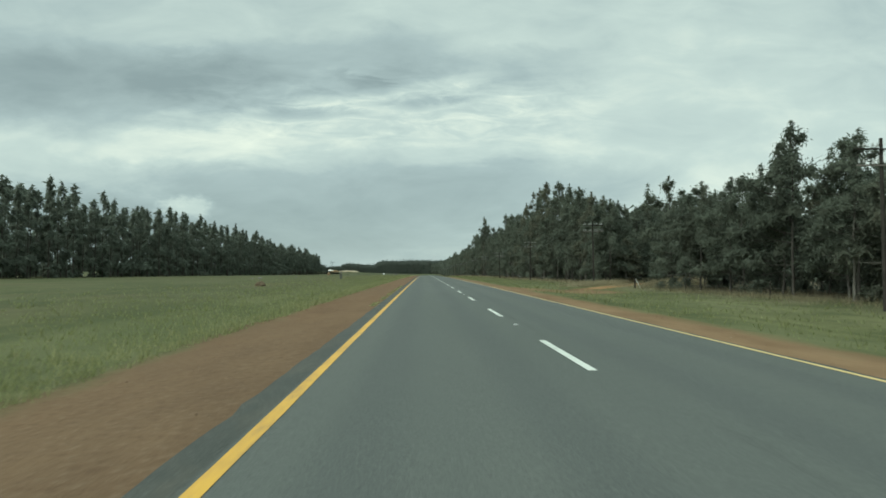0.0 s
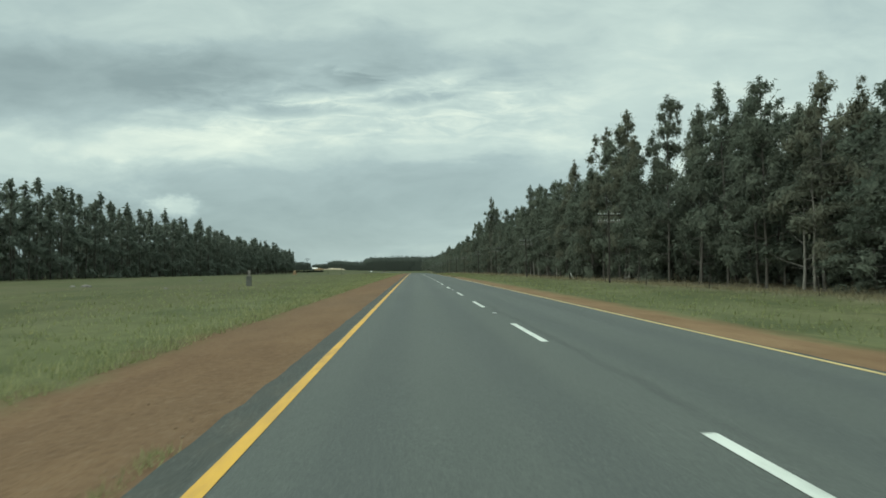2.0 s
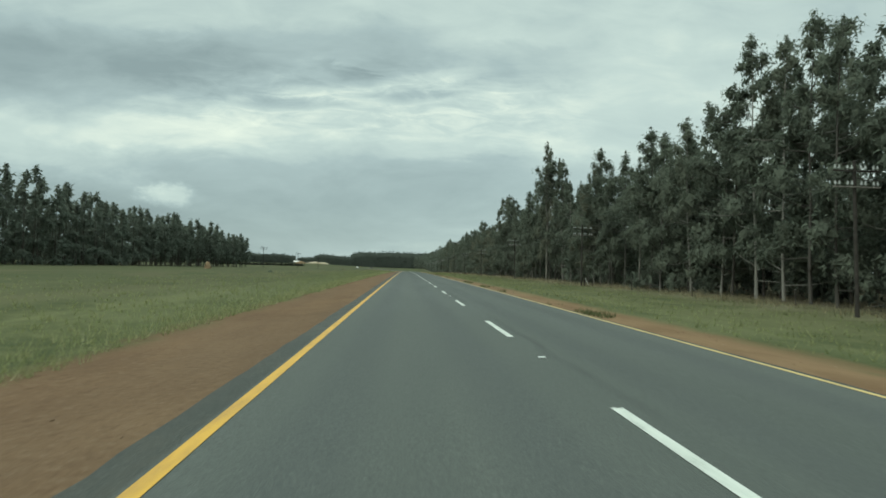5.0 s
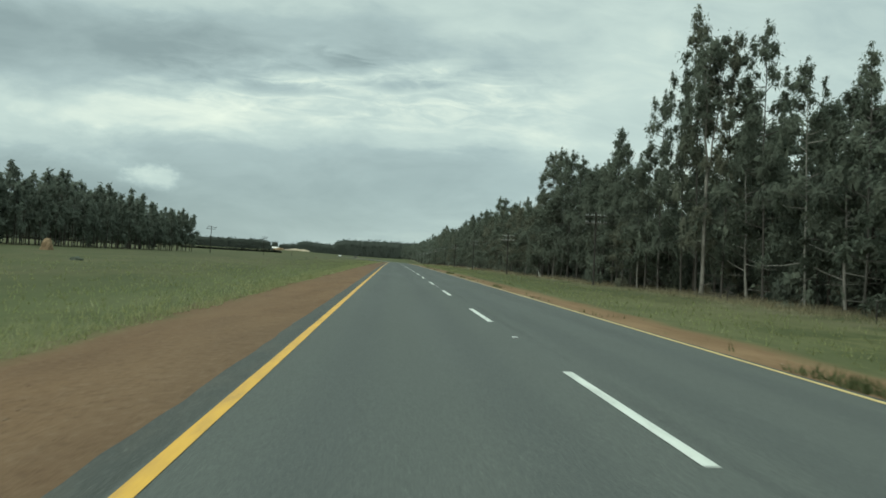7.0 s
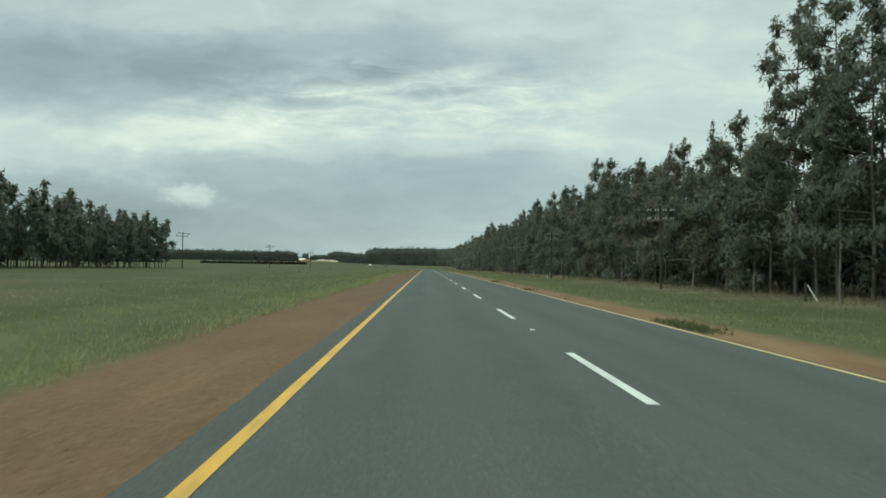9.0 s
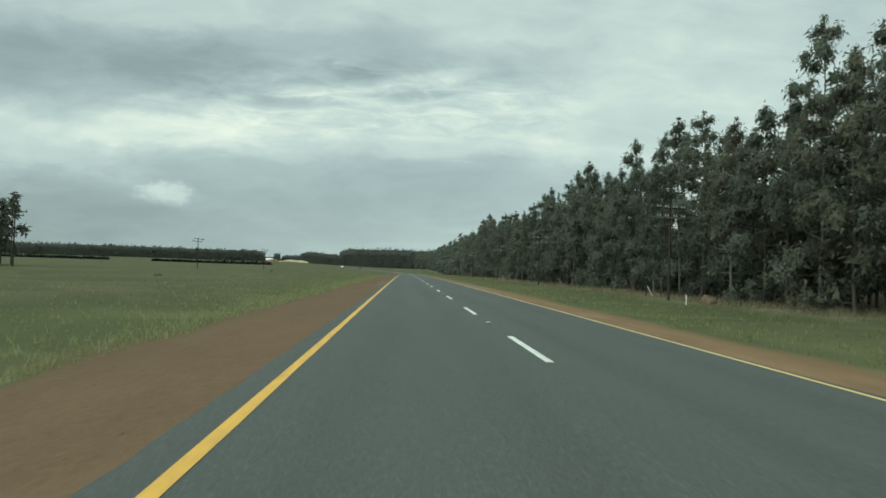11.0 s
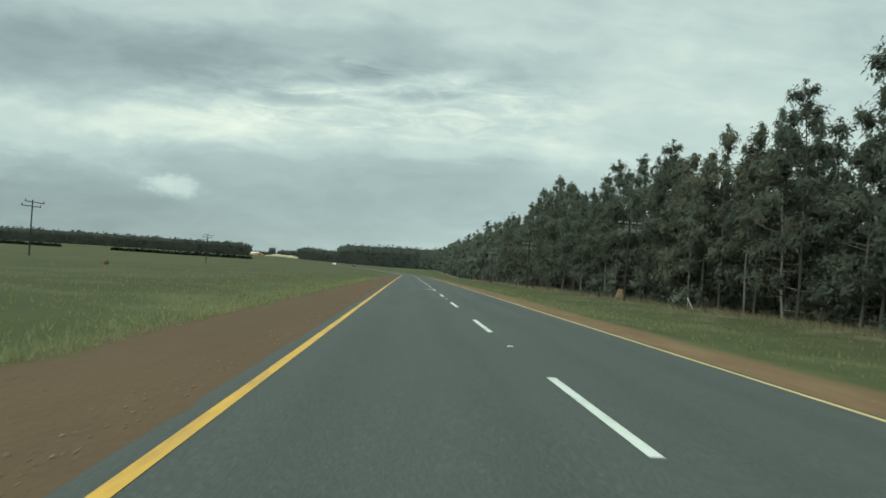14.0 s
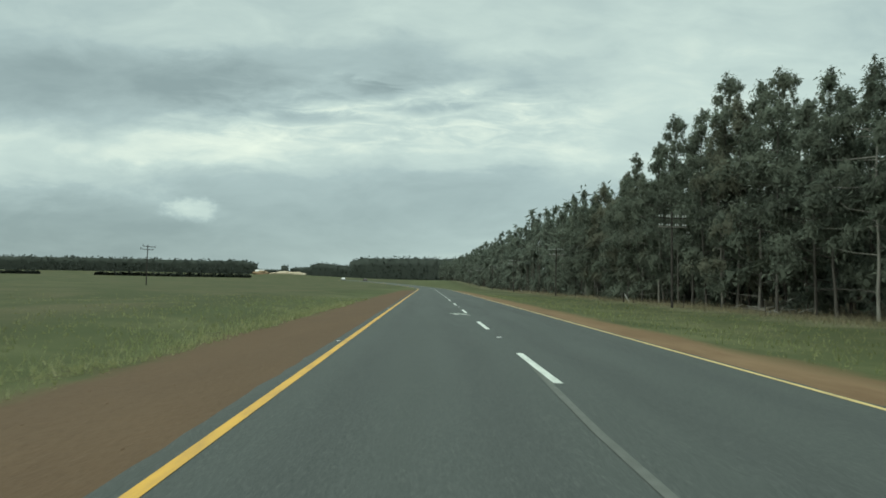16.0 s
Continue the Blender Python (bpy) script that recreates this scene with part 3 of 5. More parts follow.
# ---- trees ---------------------------------------------------------------
def foliage(rng, centres, radii, each, size, droop=0.9, fat=1.0, core=0.56, spread=1.15):
    """Tufts of leaves: a dense uneven heart and a shell of hanging leaves round it, as arrays of vertices, faces and normals."""
    centres, radii = np.asarray(centres, dtype=float), np.asarray(radii, dtype=float)
    m = len(centres)
    n = m * each
    up_ = np.array([0.0, 0.0, 1.0])
    reach = np.linalg.norm(centres[:, :2] - centres[:, :2].mean(axis=0), axis=1)[:, None] + 0.4
    away = (centres - np.append(centres[:, :2].mean(axis=0), 0.0)) * np.array([1, 1, 0]) / reach
    # hearts: sprays that cross one another
    k = 16
    shape = rng.uniform(0.62, 1.30, (m, 1, 3)) * np.array([1.0, 1.0, 1.25])
    knot = rng.normal(0, 1, (m, k, 3, 3))
    knot *= rng.uniform(0.55, 1.35, (m, k, 3, 1)) / (np.linalg.norm(knot, axis=3, keepdims=True) + 1e-9)
    hn = np.repeat(0.9 * knot.mean(axis=2) + 0.85 * away[:, None] + 0.70 * up_, 3, axis=1).reshape(-1, 3)
    hv = (knot * (radii * core)[:, None, None, None] * shape[:, :, None] + centres[:, None, None]).reshape(-1, 3)
    hf = np.arange(len(hv), dtype=np.int32).reshape(-1, 3)
    away_side = (np.cross(hv[1::3] - hv[0::3], hv[2::3] - hv[0::3]) * hn[::3]).sum(axis=1) < 0
    hf[away_side] = hf[away_side][:, [0, 2, 1]]
    # leaves
    c, r = np.repeat(centres, each, axis=0), np.repeat(radii, each)[:, None]
    out = rng.normal(0, 1, (n, 3))
    out /= np.linalg.norm(out, axis=1)[:, None] + 1e-9
    bulge = 1.0 + 0.30 * np.sin(3.1 * out[:, :1] + 5.0 * c[:, 2:]) * np.cos(3.7 * out[:, 1:2] + 4.0 * c[:, :1])
    p = c + out * r * bulge * rng.uniform(0.10, 1.0, (n, 1)) ** 0.60 * spread * np.repeat(shape[:, 0], each, axis=0)
    d = rng.normal(0, 0.55, (n, 3)) + 0.55 * out - droop * up_
    d /= np.linalg.norm(d, axis=1)[:, None] + 1e-9
    s = np.cross(d, rng.normal(0, 1, (n, 3)))
    s /= np.linalg.norm(s, axis=1)[:, None] + 1e-9
    long_ = size * rng.uniform(0.6, 1.35, (n, 1)) * np.clip(0.4 + r, 0.55, 1.0)
    wide = long_ * rng.uniform(0.11, 0.19, (n, 1)) * fat
    lv = np.stack([p + s * wide, p - s * wide, p + d * long_], axis=1).reshape(-1, 3)
    ln = 0.75 * out + 0.85 * np.repeat(away, each, axis=0) + 0.70 * up_ + rng.normal(0, 0.14, (n, 3))
    face = np.cross(lv[1::3] - lv[0::3], lv[2::3] - lv[0::3])
    idx = np.arange(3 * n, dtype=np.int32).reshape(-1, 3)
    turned = (face * ln).sum(axis=1) < 0
    idx[turned] = idx[turned][:, [0, 2, 1]]
    nrm = np.concatenate([hn, np.repeat(ln, 3, axis=0)])
    nrm /= np.linalg.norm(nrm, axis=1)[:, None] + 1e-9
    return np.concatenate([hv, lv]), np.concatenate([hf, idx + len(hv)]), nrm


def crown_shape(rng, height, base, radius, clumps, leaders=2, lump=1.0):
    """Tufts of a gum's crown: boughs that carry three or four tufts each round one or more leaders, and a loose spire on every leader."""
    tops = [(0.0, 0.0, height, base, radius)]
    for _ in range(leaders):
        a, k = rng.uniform(0, 6.28), rng.uniform(0.35, 0.70) * radius
        h = height * rng.uniform(0.68, 0.96)
        tops.append((k * math.cos(a), k * math.sin(a), h, max(base, h * rng.uniform(0.30, 0.5)), radius * rng.uniform(0.40, 0.6)))
    weight = np.array([(t[2] - t[3]) * t[4] for t in tops])
    weight[0] *= 1.6
    weight /= weight.sum()
    centres, radii, arms = [], [], []
    side = rng.uniform(0, 6.28)
    for (lx, ly, h, b, rad), part_ in zip(tops, weight):
        count = max(int(clumps * 0.84 * part_ / 2.7), 3)
        spin = rng.uniform(0, 6.28)
        for i in range(count):
            u = min(((i + rng.uniform(0, 1)) / count) ** 0.84, 0.93)
            spin += 2.4 + rng.normal(0, 0.5)
            r = rad * (1 - u ** 1.45) * min(1.0, 0.62 + 1.7 * u) * (1 + 0.25 * math.sin(8 * u + side)) * rng.uniform(0.65, 1.15) + 0.30
            z0 = b + (h - b) * u
            lift = rng.uniform(-0.1, 0.45)
            for t in (0.42, 0.68, 0.88, 1.05)[:(4 if r > 1.3 else 3 if r > 0.7 else 2)]:
                k = t * r
                a = spin + rng.normal(0, 0.22)
                centres.append((lx + k * math.cos(a), ly + k * math.sin(a), z0 + lift * k - 0.16 * k * k + rng.normal(0, 0.18)))
                radii.append(lump * (0.30 + 0.30 * min(r / 2.2, 1.0)) * rng.uniform(0.68, 1.25) * (1.12 - 0.25 * t))
            arms.append((lx, ly, z0 - 0.45 * r, centres[-1]))
        # the loose spire
        z0, wob = h, rng.uniform(0, 6.28)
        for j in range(7 if clumps > 20 else 2):
            k = 0.04 + 0.085 * j
            centres.append((lx + k * math.cos(wob + 2.2 * j) * rng.uniform(0.3, 1.0), ly + k * math.sin(wob + 2.2 * j) * rng.uniform(0.3, 1.0), z0 - 0.20))
            radii.append((0.15 + 0.045 * j) * rng.uniform(0.8, 1.2) * min(lump, 1.5))
            z0 -= rng.uniform(0.28, 0.56)
    return centres, radii, arms


def gum_tree(seed, height, base, radius, clumps=80, each=52, size=0.36, leaders=3, lump=1.15, fat=1.15, bark=None):
    """One plantation gum: a tapered trunk with limbs, and a crown of leafy tufts."""
    rng = np.random.default_rng(seed)
    centres, radii, arms = crown_shape(rng, height, base, radius, clumps, leaders, lump)
    lean = rng.uniform(-0.25, 0.25, 2)
    pts = [(lean[0] * math.sin(3.1 * k / 9) + 0.04 * math.sin(k * 1.7 + seed), lean[1] * math.sin(3.1 * k / 9) + 0.04 * math.cos(k * 1.3 + seed), (height - 0.25) * k / 9 - 0.25 * (k == 0)) for k in range(10)]
    thick = 0.035 + 0.0034 * height
    bits = [tube(pts, [thick * (1.25 if k == 0 else 1.0) * (1 - k / 9.4) + 0.010 for k in range(10)], 7)]
    for lx, ly, z0, end in arms:
        c = Vector(end)
        k = min(max(z0, base * 0.6) / height * 9, 8.9)
        a = Vector(pts[int(k)]).lerp(Vector(pts[int(k) + 1]), k - int(k))
        m = a.lerp(c, 0.5) + Vector((lx * 0.2, ly * 0.2, -0.10))
        bits.append(tube([tuple(a), tuple(m), tuple(c)], [0.042, 0.028, 0.010], 4))
    for _ in range(5):
        k = rng.uniform(0.12, max(base / height, 0.2)) * 9
        a = Vector(pts[int(k)])
        d = Vector((rng.normal(), rng.normal(), 0.35)).normalized() * rng.uniform(0.5, 1.3)
        bits.append(tube([tuple(a), tuple(a + d * 0.5), tuple(a + d + Vector((0, 0, -0.1)))], [0.022, 0.013, 0.005], 3))
    v, f = joined(bits)
    trunk = mesh_of("trunk", v, f, bark or M_BARK, True)
    v, f, nrm = foliage(rng, centres, radii, each, size, fat=fat)
    return trunk, mesh_of("crown", v, f, M_LEAF, normals=nrm)


LABELS = ["tall slender gum tree with dark crown in the plantation's edge",
          "gum tree with a pointed wispy crown and pale bare trunk",
          "broad dark-leaved gum tree crowded among its neighbours"]
SHAPES = [(13.0, 1.8, 3.3), (14.0, 3.0, 3.0), (15.0, 2.4, 3.4), (15.5, 3.6, 3.1), (16.5, 2.2, 3.3), (17.0, 3.4, 3.2),
          (17.5, 4.2, 2.9), (18.5, 2.6, 3.1), (14.5, 1.6, 3.4), (16.0, 2.8, 3.1)]
KINDS = [(h, gum_tree(100 + i, h, 0.8 * b, r, int(5.2 * h), 50, 0.30)) for i, (h, b, r) in enumerate(SHAPES)]
THIN = [(h, gum_tree(200 + i, h, 0.7 * b, r, 76, 48, 0.30, 2, 1.25, 1.3)) for i, (h, b, r) in enumerate(SHAPES[::2])]

# the pointed trees that make the wood's outline: place along the road and height
PEAKS_NEAR = [(20, 8.5), (34, 9.0), (40, 10.9), (48, 8.6), (53, 9.0), (59.0, 10.3), (74, 8.6), (78.2, 10.4), (87.2, 12.4), (93, 13.8), (98.1, 15.0), (102.3, 14.5), (108.6, 16.9), (116.4, 11.8), (120.6, 18.4),
              (128.2, 18.3), (133.0, 14.0), (142.2, 16.8), (150.0, 15.1), (153.6, 15.5), (159.8, 14.8), (167.0, 16.7), (172.5, 17.2), (181.9, 14.0), (190.0, 15.0), (197.0, 14.0),
              (202.4, 12.6), (205.2, 15.9), (207.9, 14.3), (214.1, 13.3), (218.6, 13.9), (222.5, 17.5), (227.4, 18.5), (231.2, 21.8), (233.6, 18.3), (238.0, 17.2)]
PEAKS_FAR = [(246.7, 14.0), (247.8, 16.0), (249.4, 14.4), (252.5, 13.6), (257.0, 13.6), (262.0, 15.5), (266.2, 16.8), (269.2, 16.4), (272.0, 18.2), (274.0, 16.6), (276.0, 18.3), (282.5, 13.1), (293.1, 13.2), (304.3, 13.3), (316.1, 15.3), (322.0, 16.2), (331.5, 12.8), (335.9, 14.5),
             (339.7, 14.9), (343.4, 14.3), (350.2, 15.0), (355.8, 13.2), (365.0, 15.5), (372.5, 15.5), (376.2, 14.8), (380.0, 12.4), (388.7, 15.4), (393.7, 14.9), (400.3, 14.1), (409.4, 13.5), (418.9, 14.4), (425.0, 14.3), (429.5, 13.6), (433.2, 15.2), (436.2, 14.2), (442.8, 13.4), (446.2, 13.3), (449.5, 13.8),
             (455.3, 15.9), (462.7, 17.8), (471.1, 17.0), (482.0, 15.8), (510, 14.8), (545, 16.5), (600, 16.0), (980, 16.0)]
SKYLINE = PEAKS_NEAR + PEAKS_FAR
# low places where the sky shows between the crowns
DIPS = [(83.0, 6.0), (113.6, 8.6), (201.0, 8.2), (211.0, 11.0), (244.3, 7.6), (279.3, 10.8), (290.2, 10.2), (346.4, 6.0), (385.2, 6.2), (397.0, 10.0), (439.4, 11.2)]


def dip(y, reach=1.9):
    return min([d for p, d in DIPS if abs(p - y) < reach] or [99.0])


RUN = 0.675


def in_wood(x, y):
    """Whether the planting to the right covers the place: two blocks with a track between."""
    if x < 20.6:
        return False
    return x - 22 < RUN * (y - 77.0) or x - 22 > RUN * (y - 58.6)


rng = np.random.default_rng(5)
spots, y = [(21.3, p, 1.0, 3) for p, q in SKYLINE if 30 < p < 500 and in_wood(22.5, p)], 16.0
while y < 520:
    for row in range(2):
        px = 21.2 + 3.2 * row + rng.uniform(-0.5, 1.1)
        py = y + rng.uniform(-0.8, 0.8) + row * 1.4
        if in_wood(px, py) and (row or min(abs(py - p) for p, q in SKYLINE) > 1.5):
            spots.append((px, py, 1.0, row))
    y += 2.95
for k in range(22):
    s = 4.0 + k * 2.6
    spots.append((22 + s * 0.56 + rng.uniform(-0.5, 0.5), 79.0 + s * 0.83 + rng.uniform(-0.5, 0.5), 1.0, 0))
for k in range(3, 14):
    s = 2.0 + k * 2.6
    spots.append((19.8 + s * 0.56, 81.0 + s * 0.83, 1.0, 1))
for k in range(16):
    s = 2.0 + k * 2.4
    for off in (6.4, 10.4):
        spots.append((22 + s * 0.56 + off * 0.83 * 0.8 + rng.uniform(-0.5, 0.5), 66.5 + s * 0.83 - off * 0.56 * 0.8 + rng.uniform(-0.5, 0.5), 1.0, 2))
second = []
for px, py, f, row in spots:
    want = curve(py, SKYLINE)
    if row == 0 and 425.5 < py < 433.5:
        px += 2.6
    if row == 0:
        want = min(want * rng.uniform(0.85, 0.99), dip(py))
    if row == 1:
        want = min(want * rng.uniform(0.84, 0.96), dip(py, 2.4) * 0.9)
    if row in (0, 1) and 213 < py < 240:
        want = min(want, (14.8 if row == 0 else 13.4) * rng.uniform(0.92, 1.0))
    if row == 3:
        want *= 1.04
    if row == 1 and py < 100:
        row = 2
    if px > 27:
        want = curve(84 + (py - 80) * 0.3, SKYLINE) * rng.uniform(0.85, 1.0)
    if row == 2 and px - 22 > RUN * (py - 70.0):
        want = 8.6 * rng.uniform(0.88, 1.08)
    if row == 1:
        second.append((px, py, want, 2.7))
        continue
    kinds = THIN if py > 478 or (row == 0 and px < 27) else KINDS
    pick = min(range(len(kinds)), key=lambda i: abs(kinds[i][0] - want) + rng.uniform(0, 4.0))
    h, (trunk, crown) = kinds[pick]
    tree = new("gum_tree")
    tagged(tree, LABELS[pick % 3], "tree", "gum trees along the plantation edge")
    under("trunk", trunk, tree)
    under("crown", crown, tree)
    g = want / h
    slim = (0.7 + 0.3 * g) * (0.74 if row == 3 and 213 < py < 245 else 0.78 if row == 2 else 1.0)
    tree.matrix_basis = pose(px, py, ground_z(px, py) - 0.05, rng.uniform(-1.5, 1.5), rng.uniform(-1.5, 1.5), rng.uniform(0, 360)) @ Matrix.Diagonal((slim, slim, g, 1))


def grove(name, label, places, each, size, mat, trunks=True, seed=9, low=0.10, clumps=30, leaders=1, lump=1.3, fat=1.0, open_from=1e6, core=0.60):
    """Many trees in one mesh, for woods too deep or too far to count."""
    rng = np.random.default_rng(seed)
    vs, fs, ns, tv, tf, n = [], [], [], [], [], 0
    for px, py, h, r in places:
        z = ground_z(px, py)
        centres, radii, arms = crown_shape(rng, h, h * (low if py < open_from else 0.19), r, clumps, leaders, lump)
        v, f, nrm = foliage(rng, centres, radii, each, size, 0.7, fat, core)
        ns.append(nrm)
        vs.append(v + np.array([px, py, z]))
        fs.append(f + n)
        n += len(v)
        if trunks:
            a, b = tube([(px, py, z - 0.2), (px + rng.uniform(-0.2, 0.2), py, z + h * 0.45), (px, py, z + h * 0.78)], [0.11, 0.08, 0.03], 5)
            tf += [tuple(i + len(tv) for i in q) for q in b]
            tv += a
    top = new(name)
    tagged(top, label, "woodland", "", "stuff")
    under("crowns", mesh_of("crowns", np.concatenate(vs), np.concatenate(fs), mat, normals=np.concatenate(ns)), top)
    if trunks:
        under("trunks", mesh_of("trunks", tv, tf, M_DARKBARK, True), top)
    return top


BARE = [(h, gum_tree(300 + i, h, b, r, 46, 54, 0.26, 0, 0.95, bark=M_PALEBARK)) for i, (h, b, r) in enumerate([(15.0, 6.0, 1.7), (16.5, 7.5, 1.8), (14.0, 5.0, 1.6)])]
y = 33.0
while y < 500:
    px = 20.2 + rng.uniform(-0.3, 0.4)
    if in_wood(px + 1.5, y) and abs(y - 228) > 5 and dip(y, 3.0) > 50:
        h, (trunk, crown) = BARE[int(rng.integers(3))]
        tree = tagged(new("gum_tree"), "slender gum tree with a long pale bare stem", "tree", "gum trees along the plantation edge")
        under("trunk", trunk, tree)
        under("crown", crown, tree)
        g = curve(y, SKYLINE) * rng.uniform(0.64, 0.80) / h
        tree.matrix_basis = pose(px, y, ground_z(px, y) - 0.05, rng.uniform(-2.5, 2.5), rng.uniform(-2.5, 2.5), rng.uniform(0, 360)) @ Matrix.Diagonal((0.85, 0.85, g, 1))
    y += rng.uniform(18.0, 42.0)

grove("plantation_second_row", "gum trees crowding behind the plantation's front row", second, 35, 0.36, M_LEAF, True, 10, 0.10, 46, 1, 1.35, fat=1.25, core=0.52)

rng = np.random.default_rng(11)
deep = []
for row in range(2):
    y = 14.0
    while y < 560:
        px, py = 27.5 + row * 3.3 + rng.uniform(-0.9, 0.9), y + rng.uniform(-0.8, 0.8)
        if in_wood(px, py):
            if px - 22 < RUN * (py - 81.0) or px - 22 > RUN * (py - 57.5) + 9.0:
                deep.append((px, py, curve(py, SKYLINE) * rng.uniform(0.64, 0.80) * (0.6 if min(abs(py - 8 - p) for p, q in DIPS) < 3.5 else 1.0), 3.2))
        y += 4.0
grove("plantation_interior", "dense dark gum trees filling the plantation behind its edge", deep, 22, 0.36, M_LEAF_FAR, True, 12, 0.10, 26, 0, 1.7, fat=1.4, core=0.45)
r2 = np.random.default_rng(91)
low = []
for k in range(330):
    y = 16.0 + k * 1.5
    px, py = 23.0 + 3.6 * r2.beta(1.3, 1.3) + r2.normal(0, 0.4), y + r2.uniform(-0.8, 0.8)
    if in_wood(px + 1.0, py) and (px - 22 < RUN * (py - 81.0) or py < 60):
        low.append((px, py, r2.uniform(1.6, 4.2), r2.uniform(1.1, 1.7)))
grove("plantation_undergrowth", "dark leafy undergrowth among the stems of the plantation", low, 18, 0.34, M_LEAF_FAR, False, 92, 0.08, 16, 0, 1.25, fat=1.4, core=0.6)
deep = []
for k in range(105):
    s = 26 + k * 2.1 * (1 + k / 90.0)
    a, b = 22 + s * 0.56, 68.5 + s * 0.83
    for side, tall in ((-1, 12.0 + min(k * 0.12, 4.5)), (1, 7.4)):
        off = rng.uniform(5.2, 9.0)
        deep.append((a + side * off * 0.83, b - side * off * 0.56, tall * rng.uniform(0.85, 1.08), 2.6))
        off += 4.0
        deep.append((a + side * off * 0.83, b - side * off * 0.56, tall * rng.uniform(0.8, 1.0), 2.6))
for k in range(80):
    for row in range(2):
        deep.append((285 + 0.83 * (k - 40) * 2.2 + row * 2 + rng.uniform(-1, 1), 457 - 0.56 * (k - 40) * 2.2 + row * 3.3 + rng.uniform(-1, 1), rng.uniform(11.0, 14.0), 3.0))


def closed_canopy(name, label, seed):
    """The planted block's depth: straight rows of slim stems under touching crowns."""
    r2 = np.random.default_rng(seed)
    centres, radii, stems = [], [], []
    for i in range(18):
        for j in range(112):
            px, py = 34.5 + 4.3 * i + r2.uniform(-0.6, 0.6), 92.0 + 4.2 * j + r2.uniform(-0.6, 0.6)
            if px - 22 > RUN * (py - 81.0) - 8.0:
                continue
            z, h = ground_z(px, py), curve(py, SKYLINE) * r2.uniform(0.50, 0.62)
            for up_to, wide, rad in ((0.48, 1.1, 1.7), (0.66, 1.0, 1.75), (0.82, 0.6, 1.4), (0.95, 0.1, 0.9)):
                turn_ = r2.uniform(0, 6.28)
                centres.append((px + wide * math.cos(turn_), py + wide * math.sin(turn_), z + h * up_to))
                radii.append(rad * r2.uniform(0.85, 1.2))
            stems.append(tube([(px, py, z - 0.2), (px, py, z + h * 0.8)], [0.11, 0.04], 4))
    top = tagged(new(name), label, "woodland", kind="stuff")
    v, f, nrm = foliage(r2, centres, radii, 8, 0.9, 0.6, 1.4, 0.75)
    under("crowns", mesh_of("crowns", v, f, M_LEAF_FAR, normals=nrm), top)
    v, f = joined(stems)
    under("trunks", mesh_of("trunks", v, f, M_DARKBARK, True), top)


closed_canopy("plantation_canopy", "closed dark canopy of the plantation's depth", 17)
grove("track_side_plantation", "dense gum trees lining the farm track", deep, 3, 1.3, M_LEAF_FAR, True, 16, 0.03, 8, 0, 2.6, fat=1.3)

edge = []
y = 505.0
while y < 975:
    for row in range(3):
        px = 21.5 + 3.4 * row + rng.uniform(-0.8, 0.8)
        edge.append((px + max(0, y - 880) * -0.12, y + rng.uniform(-1, 1), curve(y, SKYLINE) * rng.uniform(0.85, 1.12), 2.3))
    y += 3.4
grove("plantation_far_edge", "dark gum plantation running on beside the distant road", edge, 9, 1.1, M_LEAF_FAR, True, 13, 0.05, 16, 0, 2.3, fat=1.2)

left = []
for row in range(3):
    y = 60.0 + row
    while y < 399:
        left.append((-68.5 - row * 3.4 + rng.uniform(-0.9, 0.9) - max(0, 150 - y) * 0.02, y + rng.uniform(-0.9, 0.9), curve(y, [(60, 15.0), (135, 16.6), (240, 16.0), (300, 13.6), (340, 13.8), (399, 11.6)]) * rng.uniform(0.78, 1.14), 2.1))
        y += 3.1
grove("field_plantation", "dark block of gum trees across the open field", left, 9, 0.85, M_LEAF_FAR, True, 14, 0.0, 27, 0, 1.55, fat=1.6, open_from=292.0)

back = []
for row in range(2):
    y = 58.0 + row
    while y < 396:
        back.append((-80.5 - row * 4.0 + rng.uniform(-1, 1) - max(0, 150 - y) * 0.02, y, curve(y, [(60, 12.6), (135, 13.8), (240, 13.2), (300, 11.2), (340, 11.4), (396, 9.6)]) * rng.uniform(0.85, 1.05), 3.2))
        y += 4.2
grove("field_plantation_depth", "dark crowded gum trees deep inside the field's plantation", back, 5, 1.3, M_LEAF_FAR, True, 18, 0.0, 12, 0, 2.8, fat=1.4, open_from=300.0)


